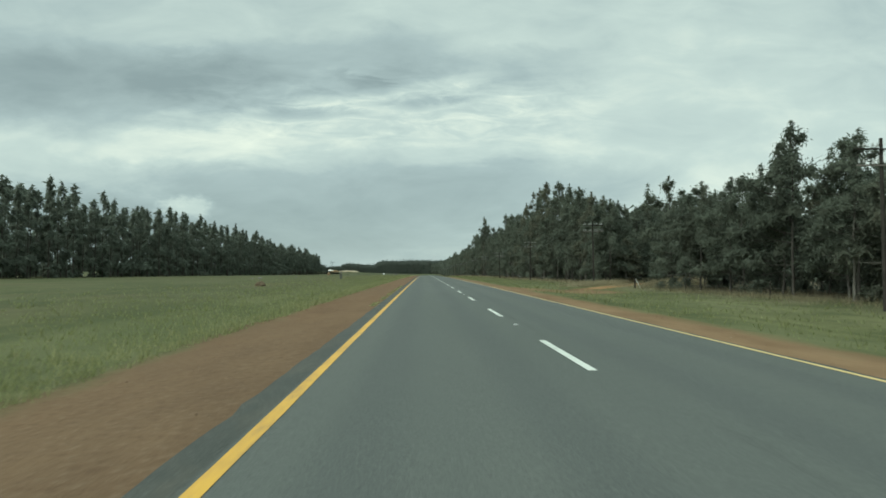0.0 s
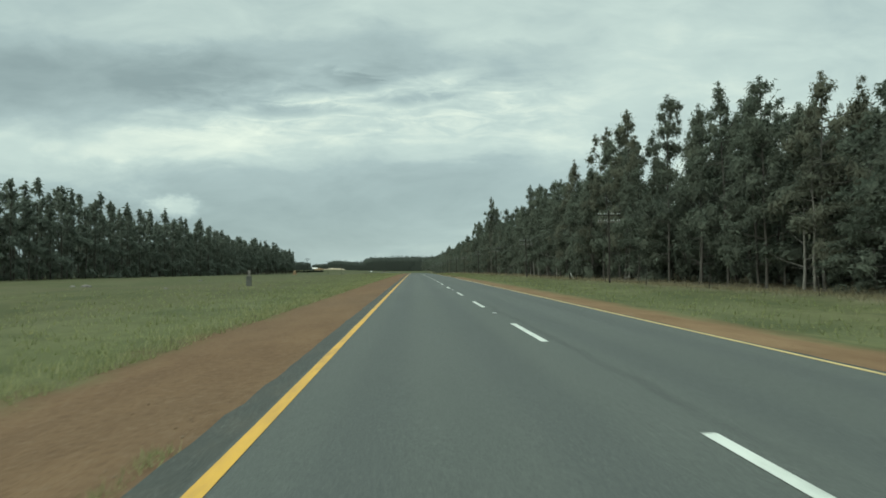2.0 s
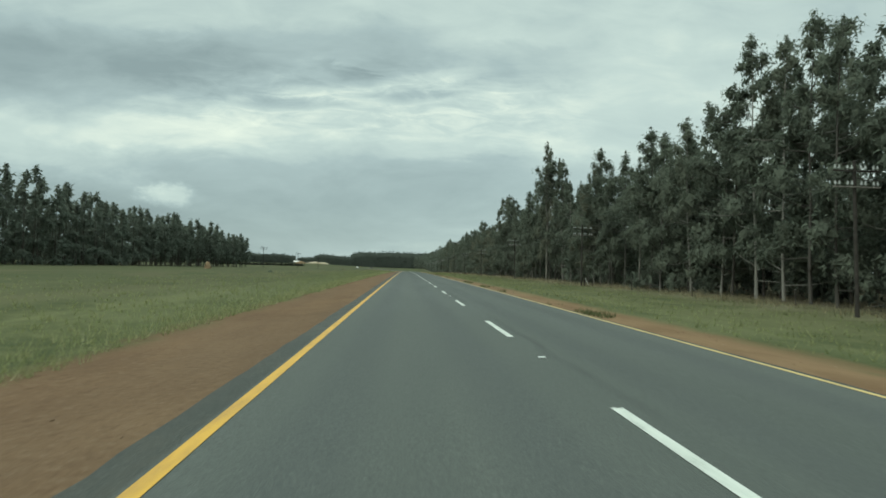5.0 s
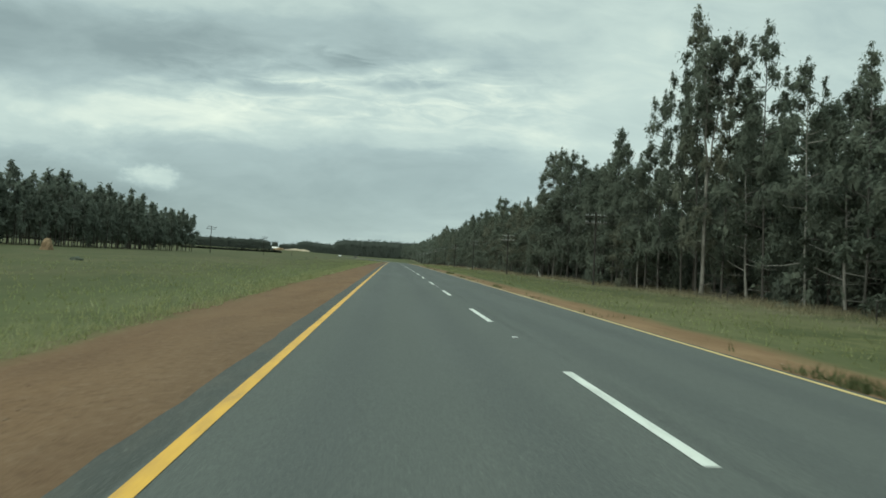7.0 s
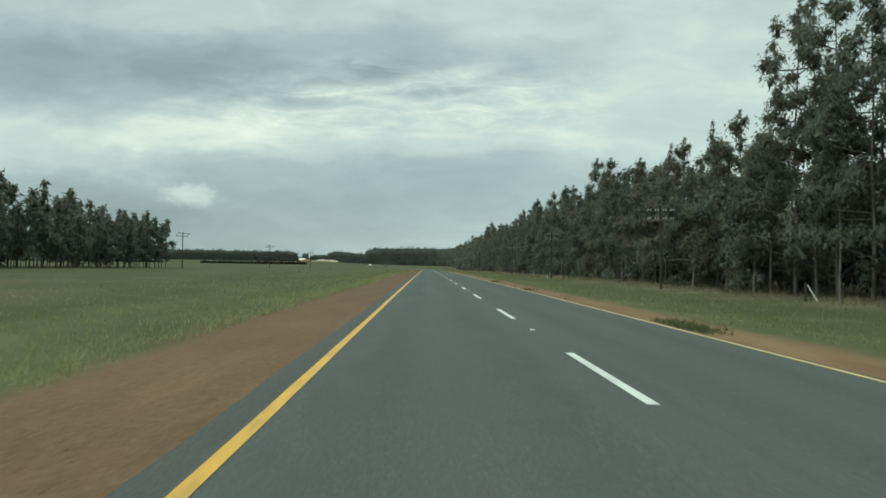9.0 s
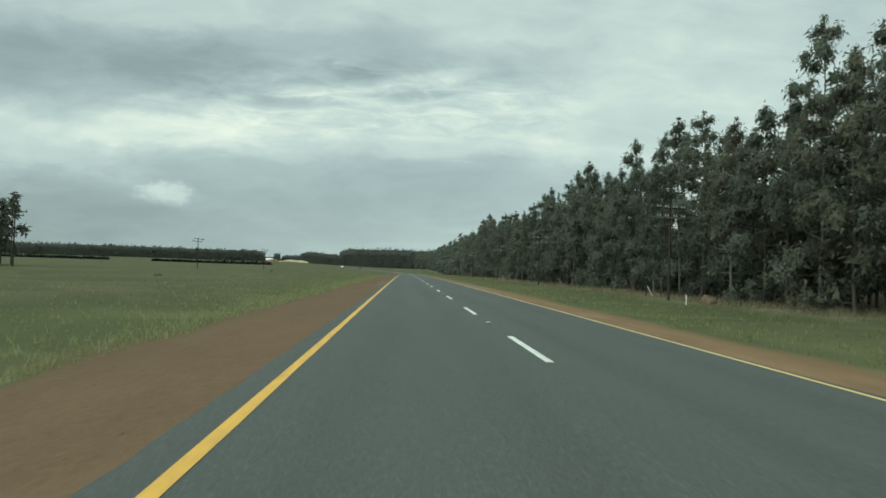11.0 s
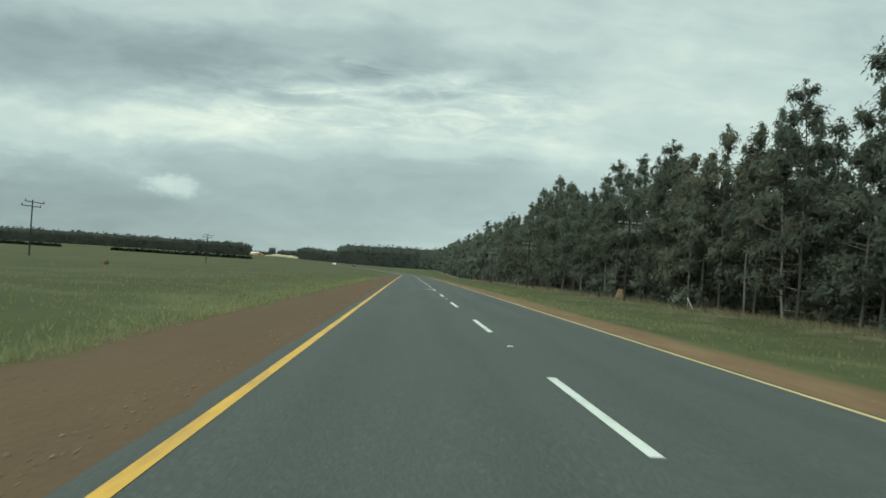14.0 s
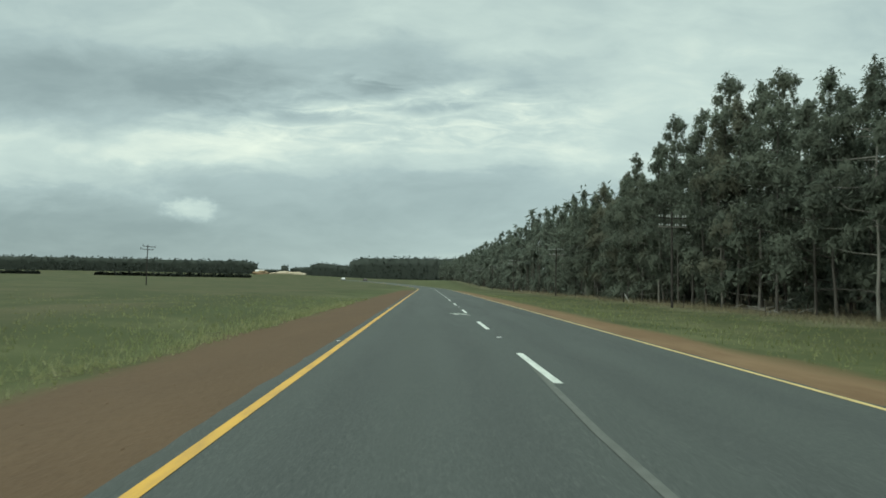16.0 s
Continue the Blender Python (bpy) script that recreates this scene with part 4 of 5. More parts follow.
def wood_band(runs, seed):
    """Far plantations: long dense belts of foliage with a ragged, nearly level top."""
    rng = np.random.default_rng(seed)
    centres, radii = [], []
    for x0, y0, x1, y1, h, deep_, per in runs:
        length = math.hypot(x1 - x0, y1 - y0)
        for _ in range(int(length * per)):
            k, d = rng.uniform(0, 1), rng.uniform(0, deep_)
            x, y = x0 + (x1 - x0) * k, y0 + (y1 - y0) * k + d
            top = h * (1 + 0.035 * noise.noise((x * 0.03, y * 0.02, 3.0)) + 0.07 * noise.noise((x * 0.3, y * 0.2, 8.0))) * (0.84 + 0.16 * min(1.0, k * length / 14.0, (1 - k) * length / 14.0))
            centres.append((x, y, ground_z(x, y) + rng.uniform(-0.02, 1.0) * (top - 1.0) if rng.uniform() < 0.80 else ground_z(x, y) + rng.uniform(0, 2.0) if rng.uniform() < 0.65 else ground_z(x, y) + top * rng.uniform(0.93, 1.03)))
            radii.append(rng.uniform(0.5, 1.15))
    vs, fs = [], []
    for x0, y0, x1, y1, h, deep_, per in runs:  # the shaded mass inside each belt
        n0, steps = len(vs), int(math.hypot(x1 - x0, y1 - y0) / 2.0)
        for i in range(steps + 1):
            x, y = x0 + (x1 - x0) * i / steps, y0 + (y1 - y0) * i / steps
            z = ground_z(x, y + deep_)
            trim_ = (0.84 + 0.16 * min(1.0, i / 7.0, (steps - i) / 7.0)) * (1 + 0.035 * noise.noise((x * 0.03, y * 0.02, 3.0)) + 0.05 * noise.noise((x * 0.3, y * 0.2, 8.0)))
            for j in range(7):
                k = noise.noise((x * 0.35, j * 1.7, 5.0))
                vs.append((x + 0.5 * k, y + deep_ * (0.55 + 0.45 * min(j, 6 - j) / 3.0 * (1 if j > 3 else -1)) + 0.8 * k, z - 0.3 + h * 0.95 * trim_ * min(j, 3, 6 - j + 0.0) / 3.0 + (0.6 * k if 1 < j < 5 else 0)))
        for i in range(steps):
            fs += [(n0 + i * 7 + j, n0 + (i + 1) * 7 + j, n0 + (i + 1) * 7 + j + 1, n0 + i * 7 + j + 1) for j in range(6)]
    top = new("distant_woods")
    tagged(top, "dark bands of plantation closing off the far fields", "woodland", kind="stuff")
    v, f, nrm = foliage(rng, centres, radii, 2, 1.0, 0.2, 2.0, 0.8)
    nrm = np.tile(np.array([0.0, -0.8, 0.5]), (len(v), 1)) + 0.22 * nrm
    under("crowns", mesh_of("crowns", v, f, M_FARWOOD, normals=nrm), top)
    under("foliage_mass", mesh_of("foliage_mass", vs, fs, M_FARWOOD, True), top)


wood_band([(-157, 978, -640, 985, 13.2, 9.0, 8.0), (62, 1098, -88, 1102, 25.6, 9.0, 10.0), (-60, 1395, -188, 1400, 23.6, 8.0, 7.0), (-186, 1452, -232, 1456, 17.5, 8.0, 6.0),
           (-233, 1446, -245, 1447, 22.0, 6.0, 9.0), (-240, 1500, -420, 1510, 13.0, 9.0, 4.0)], 15)

# ---- ground and road -----------------------------------------------------
xs = [-2500, -1400, -800, -500, -320, -220, -160, -120, -95, -80, -67, -56, -46, -38, -31, -26, -22, -19, -16.5, -14.5, -12.8, -11.3, -10, -9, -8.2, -7.5, -6.8, -6.1,
      -5.4, -4.7, -4.2, -3.86, -2.0, 0, 2.0, 3.86, 4.2, 4.7, 5.4, 6.0, 6.7, 7.5, 8.5, 9.7, 11, 12.5, 14, 16, 18, 20, 22, 24, 27, 31, 36, 44, 56, 75, 105, 160, 260, 420, 800, 1400, 2500]
ys = [-400, -200, -100, -50] + [-20 + 2.5 * k for k in range(220)] + [535 + 8.0 * k for k in range(60)] + [1025, 1080, 1150, 1250, 1400, 1700, 2200, 3000, 4200]
verts = [(x + bend(y) * max(0.0, 1 - abs(x) / 300.0), y, ground_z(x + bend(y), y)) for y in ys for x in xs]
W = len(xs)
faces = [(j * W + i, j * W + i + 1, (j + 1) * W + i + 1, (j + 1) * W + i) for j in range(len(ys) - 1) for i in range(W - 1)]
ground = tagged(new("ground", mesh_of("ground", verts, faces, M_GROUND, True)), "grass verges and red gravel shoulders beside the road", "ground", kind="structure")

def ribbon(a, b, ys_, lift, cols=1):
    """A strip of road between two offsets from the centre line, following crown and bend."""
    verts, faces = [], []
    for y in ys_:
        slope = max(0, min(y - 548.0, 420.0)) / BEND
        for k in range(cols + 1):
            s = a + (b - a) * k / cols
            verts.append((bend(y) + s, y + s * slope * 0.6, up(y) - 0.0314 * abs(s) + lift))
    n = cols + 1
    for j in range(len(ys_) - 1):
        faces += [(j * n + k, j * n + k + 1, (j + 1) * n + k + 1, (j + 1) * n + k) for k in range(cols)]
    return verts, faces


rng = np.random.default_rng(21)
v, f = [], []
offs = [-4.02, -3.94, -3.6, -2.4, -1.2, 0, 1.2, 2.4, 3.58, 3.66, 3.72]
RY = [-60 + 1.5 * k for k in range(40)] + [0.5 * k for k in range(940)] + [470 + 1.5 * k for k in range(52)] + [548 + 6 * k for k in range(72)]
for y in RY:
    ja, jb = 0.03 * noise.noise((3.1, y * 0.25, 0)) + 0.02 * noise.noise((3.1, y * 0.9, 0)) + 0.06 * noise.noise((3.1, y * 3.3, 4.0)), 0.05 * noise.noise((9.4, y * 0.3, 0)) + 0.06 * noise.noise((9.4, y * 1.7, 0))
    ja -= 0.13 * min(max((y - 290.0) / 50.0, 0.0), 1.0)
    slope = max(0, min(y - 548.0, 420.0)) / BEND
    for k, s in enumerate(offs):
        s2 = s - ja if k < 2 else s + jb if k > 8 else s
        drop = 0.10 if k in (0, 10) else 0.0
        v.append((bend(y) + s2, y + s2 * slope * 0.6, up(y) - 0.0314 * abs(s2) - drop))
n = len(offs)
f = [(j * n + k, j * n + k + 1, (j + 1) * n + k + 1, (j + 1) * n + k) for j in range(len(RY) - 1) for k in range(n - 1)]
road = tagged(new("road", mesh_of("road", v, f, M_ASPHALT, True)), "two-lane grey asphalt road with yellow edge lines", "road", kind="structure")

LY = [-60 + 1.5 * k for k in range(400)] + [540 + 6 * k for k in range(70)]
for c, half, paint in ((-3.5, 0.068, M_YELLOW), (3.5, 0.054, M_PALEYELLOW)):
    v, f = ribbon(c - half, c + half, LY, 0.005)
    v = [(x + 0.008 * noise.noise((y * 0.9, c, k % 2)), y, z) for k, (x, y, z) in enumerate(v)]
    under("edge_line", mesh_of("edge_line", v, f, paint), road, "worn yellow painted edge line")
DASHES = [0.19 + 9.0 * k for k in range(-4, 72)]
for y0 in DASHES:
    if 359 < y0 < 361 or 81 < y0 < 82:
        y0 -= 0.6
    ys_ = [y0 + d for d in (0, 0.8, 1.6, 2.4, 3.32)]
    v, f = ribbon(-0.06, 0.06, ys_, 0.006)
    under("lane_dash", mesh_of("lane_dash", v, f, M_WHITE), road)


SCAR = [(-0.21, 417.6), (-0.21, 419.1), (-0.20, 420.7), (-0.12, 423.0), (-0.03, 425.4)]
v, f = [], []
for x, y in SCAR:
    v += [(x - 0.045, y, up(y) - 0.0314 * abs(x) + 0.004), (x + 0.045, y, up(y) - 0.0314 * abs(x) + 0.004)]
f = [(2 * i, 2 * i + 1, 2 * i + 3, 2 * i + 2) for i in range(len(SCAR) - 1)]
under("old_line_scar", mesh_of("old_line_scar", v, f, M_SCAR), road, "faint pale scar of a removed line")


def lane_arrow(y0):
    """A painted arrow that turns back to the left lane: a tail beside the centre line and a broad head."""
    pts = [(-0.02, 0.0), (0.04, 0.25), (-0.16, 1.05), (-0.02, 1.25), (-0.73, 2.02), (-0.50, 0.72), (-0.33, 0.92)]
    verts = [(x, y0 + y, up(y0 + y) + 0.010 - 0.0314 * abs(x)) for x, y in pts]
    me = mesh_of("lane_arrow", verts, [(0, 1, 2, 6), (6, 2, 3, 4, 5)], M_OLDWHITE)
    under("lane_arrow", me, road, "painted white lane-drop arrow")


lane_arrow(406.45)
lane_arrow(439.2)

bm = bmesh.new()
box(bm, 0, 0, 0.009, 0.10, 0.08, 0.018, 0.006)
stud_base = bpy.data.meshes.new("stud_base")
bm.to_mesh(stud_base)
bm.free()
stud_base.materials.append(M_REFLECT)
bm = bmesh.new()
box(bm, 0, -0.052, 0.010, 0.09, 0.006, 0.012)
stud_lens = bpy.data.meshes.new("lens")
bm.to_mesh(stud_lens)
bm.free()
stud_lens.materials.append(M_STEEL)
for k in range(-1, 32):
    y0 = 33.6 + 18.0 * k
    for x0, what in ((0.0, "white reflective road stud between centre dashes"), (-3.68, "pale reflective road stud outside the edge line")):
        if x0 and y0 < 400:
            continue
        stud = tagged(new("road_stud"), what, "road stud", "reflective studs along the road")
        under("body", stud_base, stud)
        under("lens", stud_lens, stud)
        stud.matrix_basis = pose(x0, y0, up(y0) - 0.0314 * abs(x0) + 0.002) @ Matrix.Scale(0.75 if x0 else 1.0, 4)

# the orange farm track that leaves between the two plantations
v, f = [], []
SPINE = [(9.6, 54.0, 0.9), (11.5, 56.8, 1.8), (13.6, 59.8, 2.6), (16.0, 63.2, 3.0), (19.0, 67.5, 2.6), (23.2, 73, 2.2), (27.5, 80, 2.0), (35, 90.8, 1.9), (44, 103.5, 1.9), (60, 126, 2.0), (84, 162, 2.0), (115, 208, 2.0)]
fine_spine = []
for a, b in zip(SPINE, SPINE[1:]):
    fine_spine += [tuple(p + (q - p) * k / 4 for p, q in zip(a, b)) for k in range(4)]
for i, (x, y, wdt) in enumerate(fine_spine):
    nx, ny = 0.83, -0.56
    for j in range(7):
        s = (j / 6 - 0.5) * wdt * (1 + 0.25 * noise.noise((x * 0.5, y * 0.5, j // 6)))
        px, py = x + nx * s, y + ny * s
        rut = -0.05 if j in (2, 4) else 0.0
        v.append((px, py, ground_z(px, py) + 0.035 + rut * 0.5 - (0.05 if j in (0, 6) else 0)))
for i in range(len(fine_spine) - 1):
    f += [(i * 7 + j, i * 7 + j + 1, (i + 1) * 7 + j + 1, (i + 1) * 7 + j) for j in range(6)]
tagged(new("dirt_track", mesh_of("dirt_track", v, f, M_TRACK, True)), "orange earth farm track leaving between the plantations", "dirt track", kind="structure")

# ---- poles, wires and fences ---------------------------------------------
POLES = [26.4, 70.3, 113.6, 158.0, 200.5, 246.1, 287.5, 332.6, 376.4, 420.0, 462.5, 506.0, 550.0, 594.0, 640.0, 688.0]
POLE_X = [16.9, 17.0, 17.3, 17.2, 17.6, 18.2, 17.1, 17.2, 17.2, 17.9, 17.2, 17.3, 17.3, 17.3, 17.3, 17.3]
SUNK = [0.0, 0.0, 0.0, 0.5, 0.4, -0.2, 0.4, 0.0, 0.0, -0.3, -0.2, 0.0, 0.0, 0.0, 0.0, 0.0]
PINS = (-0.93, -0.33, 0.33, 0.93)


def telephone_pole():
    """A tarred pole with two cross-arms of white insulators."""
    top = tagged(new("telephone_pole"), "tarred timber telephone pole with two insulator cross-arms", "utility pole", "telephone poles along the plantation")
    bm = bmesh.new()
    rod(bm, (0, 0, -0.8), (0, 0, 7.2), 0.095, 0.068, 10)
    part("pole", bm, M_POLE, top)
    for z, timber in ((6.72, M_POLE), (6.04, M_GREYWOOD)):
        bm = bmesh.new()
        box(bm, 0, -0.12, z, 2.3, 0.065, 0.06, 0.008)
        arm = part("cross_arm", bm, timber, top)
        for x in PINS:
            bm = bmesh.new()
            box(bm, x, -0.12, z + 0.045, 0.26, 0.03, 0.016, 0.004)
            part("bracket", bm, M_POLE, arm)
            for k in (-0.10, 0.10):
                bm = bmesh.new()
                rod(bm, (x + k, -0.12, z + 0.04), (x + k, -0.12, z + 0.12), 0.012, 0.012, 6)
                rod(bm, (x + k, -0.12, z + 0.11), (x + k, -0.12, z + 0.17), 0.052, 0.046, 8)
                rod(bm, (x + k, -0.12, z + 0.17), (x + k, -0.12, z + 0.26), 0.034, 0.022, 8)
                part("insulator", bm, M_PORCELAIN, arm, "white porcelain insulator")
    return top


prng = np.random.default_rng(31)
first = telephone_pole()
first.matrix_basis = pose(POLE_X[0], POLES[0], ground_z(POLE_X[0], POLES[0]))
for px, y, low in list(zip(POLE_X, POLES, SUNK))[1:]:
    copy_thing(first, pose(px, y, ground_z(px, y) - low, prng.uniform(-1, 1), prng.uniform(-1.2, 1.2), prng.uniform(-6, 6)))
for z in (7.00, 6.32):
    for x in PINS:
        pts, tops = [], [ground_z(px, y) + z - low for px, y, low in zip(POLE_X, POLES, SUNK)]
        for (px, ya, za), (qx, yb, zb) in zip(zip(POLE_X, POLES, tops), list(zip(POLE_X, POLES, tops))[1:]):
            pts += [(px + (qx - px) * k / 6 + x, ya + (yb - ya) * k / 6, za + (zb - za) * k / 6 - 0.55 * (1 - (k / 3 - 1) ** 2)) for k in range(6)]
        v, f = tube(pts, [0.0032] * len(pts), 4)
        tagged(new("telephone_wire", mesh_of("telephone_wire", v, f, M_WIRE)), "thin dark telephone wire strung between the poles", "wire", "telephone wires")


def power_pole():
    top = tagged(new("power_pole"), "slim timber power pole with staggered cross-arms in the field", "utility pole", "power poles across the field")
    bm = bmesh.new()
    rod(bm, (0, 0, -0.4), (0, 0, 8.3), 0.12, 0.08, 10)
    part("pole", bm, M_POLE, top)
    for z, x, tilt in ((7.95, 0.35, 6), (7.35, -0.1, 4)):
        bm = bmesh.new()
        bmesh.ops.create_cube(bm, size=1.0, matrix=pose(x, -0.14, z, 0, tilt, 18) @ Matrix.Diagonal((2.5, 0.10, 0.12, 1)))
        arm = part("cross_arm", bm, M_POLE, top)
        for k in (-1.1, 1.1):
            bm = bmesh.new()
            rod(bm, (x + k, -0.14 + k * 0.3, z + 0.02 - k * 0.1), (x + k, -0.14 + k * 0.3, z + 0.34 - k * 0.1), 0.07, 0.05, 8)
            part("insulator", bm, M_POLE, arm, "dark pin insulator")
    return top


LEFTPOLES = [(-58.2, 380.7), (-58.2, 459.7), (-59.5, 544.0)]
first = power_pole()
first.matrix_basis = pose(*LEFTPOLES[0], ground_z(*LEFTPOLES[0]))
for x, y in LEFTPOLES[1:]:
    copy_thing(first, pose(x, y, ground_z(x, y), 0, prng.uniform(-0.8, 0.8), prng.uniform(-8, 8)))


def strain_post():
    top = tagged(new("strain_post"), "stout fence post with a pale diagonal stay", "fence post", "strain posts of the plantation fence")
    bm = bmesh.new()
    rod(bm, (0, 0, -0.4), (0, 0, 0.98), 0.07, 0.065, 9)
    part("post", bm, M_POLE, top)
    bm = bmesh.new()
    rod(bm, (0.05, -0.05, 0.88), (0.46, -0.30, -0.05), 0.028, 0.028, 8)
    part("stay", bm, M_WHITEWASH, top, "pale steel stay")
    return top


def fence_post():
    top = tagged(new("fence_post"), "thin dark steel fence post at the plantation edge", "fence post", "line posts of the plantation fence")
    bm = bmesh.new()
    box(bm, 0, 0, 0.35, 0.045, 0.045, 1.2, 0.006)
    part("post", bm, M_POLE, top)
    bm = bmesh.new()
    box(bm, 0, 0, 0.97, 0.06, 0.06, 0.05, 0.01)
    part("cap", bm, M_GREYWOOD, top)
    return top


FENCE = [y for y in np.arange(14.0, 560.0, 11.5)]
STRAIN = [60.0, 132.3, 201.0, 269.9, 339.0, 408.0, 477.0, 546.0]
first = strain_post()
first.matrix_basis = pose(18.1, STRAIN[0], ground_z(18.1, STRAIN[0]))
for y in STRAIN[1:]:
    copy_thing(first, pose(18.1, y, ground_z(18.1, y), prng.uniform(-2, 2), prng.uniform(-2, 2), prng.uniform(-15, 15)))
first = fence_post()
first.matrix_basis = pose(18.1, FENCE[0], ground_z(18.1, FENCE[0]))
for y in FENCE[1:]:
    if 62 < y < 74 or min(abs(y - s) for s in STRAIN) < 2.0:
        continue
    copy_thing(first, pose(18.1, y, ground_z(18.1, y), prng.uniform(-4, 4), prng.uniform(-4, 4), prng.uniform(0, 90)))
for z in (0.3, 0.6, 0.9):
    for ya, yb in ((14.0, 60.0), (74.0, 560.0)):
        pts = [(18.1, y, ground_z(18.1, y) + z) for y in np.arange(ya, yb, 5.75)]
        v, f = tube(pts, [0.002] * len(pts), 3)
        tagged(new("fence_wire", mesh_of("fence_wire", v, f, M_WIRE)), "thin steel wire of the plantation fence", "wire", "fence wires")

# a pale kilometre marker post beside the verge
marker = tagged(new("marker_post"), "short white marker post standing in the grass verge", "marker post")
bm = bmesh.new()
box(bm, 0, 0, 0.27, 0.08, 0.05, 0.64, 0.008)
part("post", bm, M_WHITEWASH, marker)
marker.matrix_basis = pose(15.3, 325.7, ground_z(15.3, 325.7) + 0.02)

# grey cable box in the left field
cable = tagged(new("cable_box"), "grey concrete cable box with a small white marker on top", "utility box")
bm = bmesh.new()
box(bm, 0, 0, 0.36, 0.42, 0.4, 0.84, 0.02)
part("body", bm, M_CONCRETE, cable)
bm = bmesh.new()
box(bm, 0, 0, 0.80, 0.48, 0.46, 0.06, 0.015)
part("lid", bm, M_CONCRETE, cable)
bm = bmesh.new()
box(bm, 0.02, 0, 1.07, 0.20, 0.06, 0.50, 0.02)
part("marker", bm, M_GREYWOOD, cable, "small white marker plate")
cable.matrix_basis = pose(-16.0, 105.5, ground_z(-16.0, 105.5), 0, 0, 8)


def heap(name, label, category, x, y, r, h, mat, seed, squash=1.0, group=""):
    """An uneven heap of earth or stone resting in the grass."""
    bm = bmesh.new()
    bmesh.ops.create_icosphere(bm, subdivisions=4, radius=1.0)
    for v in bm.verts:
        n = v.co.normalized()
        k = 1 + 0.30 * noise.noise(n * 1.7 + Vector((seed, 0, 0))) + 0.14 * noise.noise(n * 5.0 + Vector((0, seed, 0))) + 0.05 * noise.noise(n * 14.0)
        p = n * k
        v.co = Vector((p.x * r, p.y * r * squash, max(p.z, -0.25) * h * (1.0 if p.z < 0 else 0.75 + 0.25 * p.z)))
    me = bpy.data.meshes.new(name)
    bm.to_mesh(me)
    bm.free()
    me.materials.append(mat)
    me.shade_smooth()
    ob = new(name, me)
    ob.matrix_basis = pose(x, y, ground_z(x, y))
    return tagged(ob, label, category, group)


heap("earth_mound", "low red-brown ant hill overgrown with grass", "mound", -15.2, 51.3, 0.46, 0.36, M_RUST, 3.0)
heap("ant_hill", "pointed tan ant hill standing in the field", "mound", -41.6, 259.4, 0.62, 1.35, M_TAN, 5.0)
heap("ant_hill", "rounded orange-tan ant hill beside the plantation fence", "mound", 20.2, 427.4, 0.62, 0.95, M_TAN, 8.0)
heap("ant_hill", "broad tan ant hill beside the plantation fence", "mound", 17.6, 327.4, 0.55, 0.55, M_RUST, 9.0)
heap("ant_hill", "small tan ant hill standing in the field", "mound", -31.5, 427.0, 0.34, 0.46, M_RUST, 6.0)
heap("field_bush", "low dark tussock in the mown field", "bush", -22.0, 226.0, 0.4, 0.22, M_LEAF, 15.0)
heap("field_bush", "low dark tussock in the mown field", "bush", -24.0, 345.0, 0.35, 0.22, M_LEAF, 17.0)
for x, y, r in ((-31.2, 107.0, 0.26), (-29.6, 106.2, 0.40), (-19.8, 97.8, 0.18), (-28.8, 131.4, 0.26)):
    heap("field_stone", "pale stone lying in the grass field", "stone", x, y, r, r * 0.5, M_GREYWOOD, x, 0.7, "pale stones in the field")
# brushwood left lying at the plantation's edge
brng = np.random.default_rng(41)
for k, (x, y) in enumerate([(20.6, 116.0), (20.8, 152.0), (21.0, 158.0), (20.5, 226.0), (20.9, 262.0), (20.6, 306.0), (21.0, 374.0), (20.7, 386.0), (20.9, 455.0)]):
    bits = []
    for _ in range(26):
        a = Vector((brng.normal() * 0.9, brng.normal() * 1.3, abs(brng.normal()) * 0.28))
        d = Vector((brng.normal(), brng.normal() * 1.6, brng.normal() * 0.25)).normalized() * brng.uniform(0.6, 1.7)
        bits.append(tube([tuple(a), tuple(a + d * 0.5 + Vector((0, 0, 0.05))), tuple(a + d)], [0.035, 0.028, 0.012], 4))
    v, f = joined(bits)
    ob = tagged(new("brushwood_heap", mesh_of("brushwood_heap", v, f, M_BARK)), "heap of cut grey branches under the trees", "brushwood", "brushwood heaps at the plantation edge", "stuff")
    ob.matrix_basis = pose(x, y, ground_z(x, y))

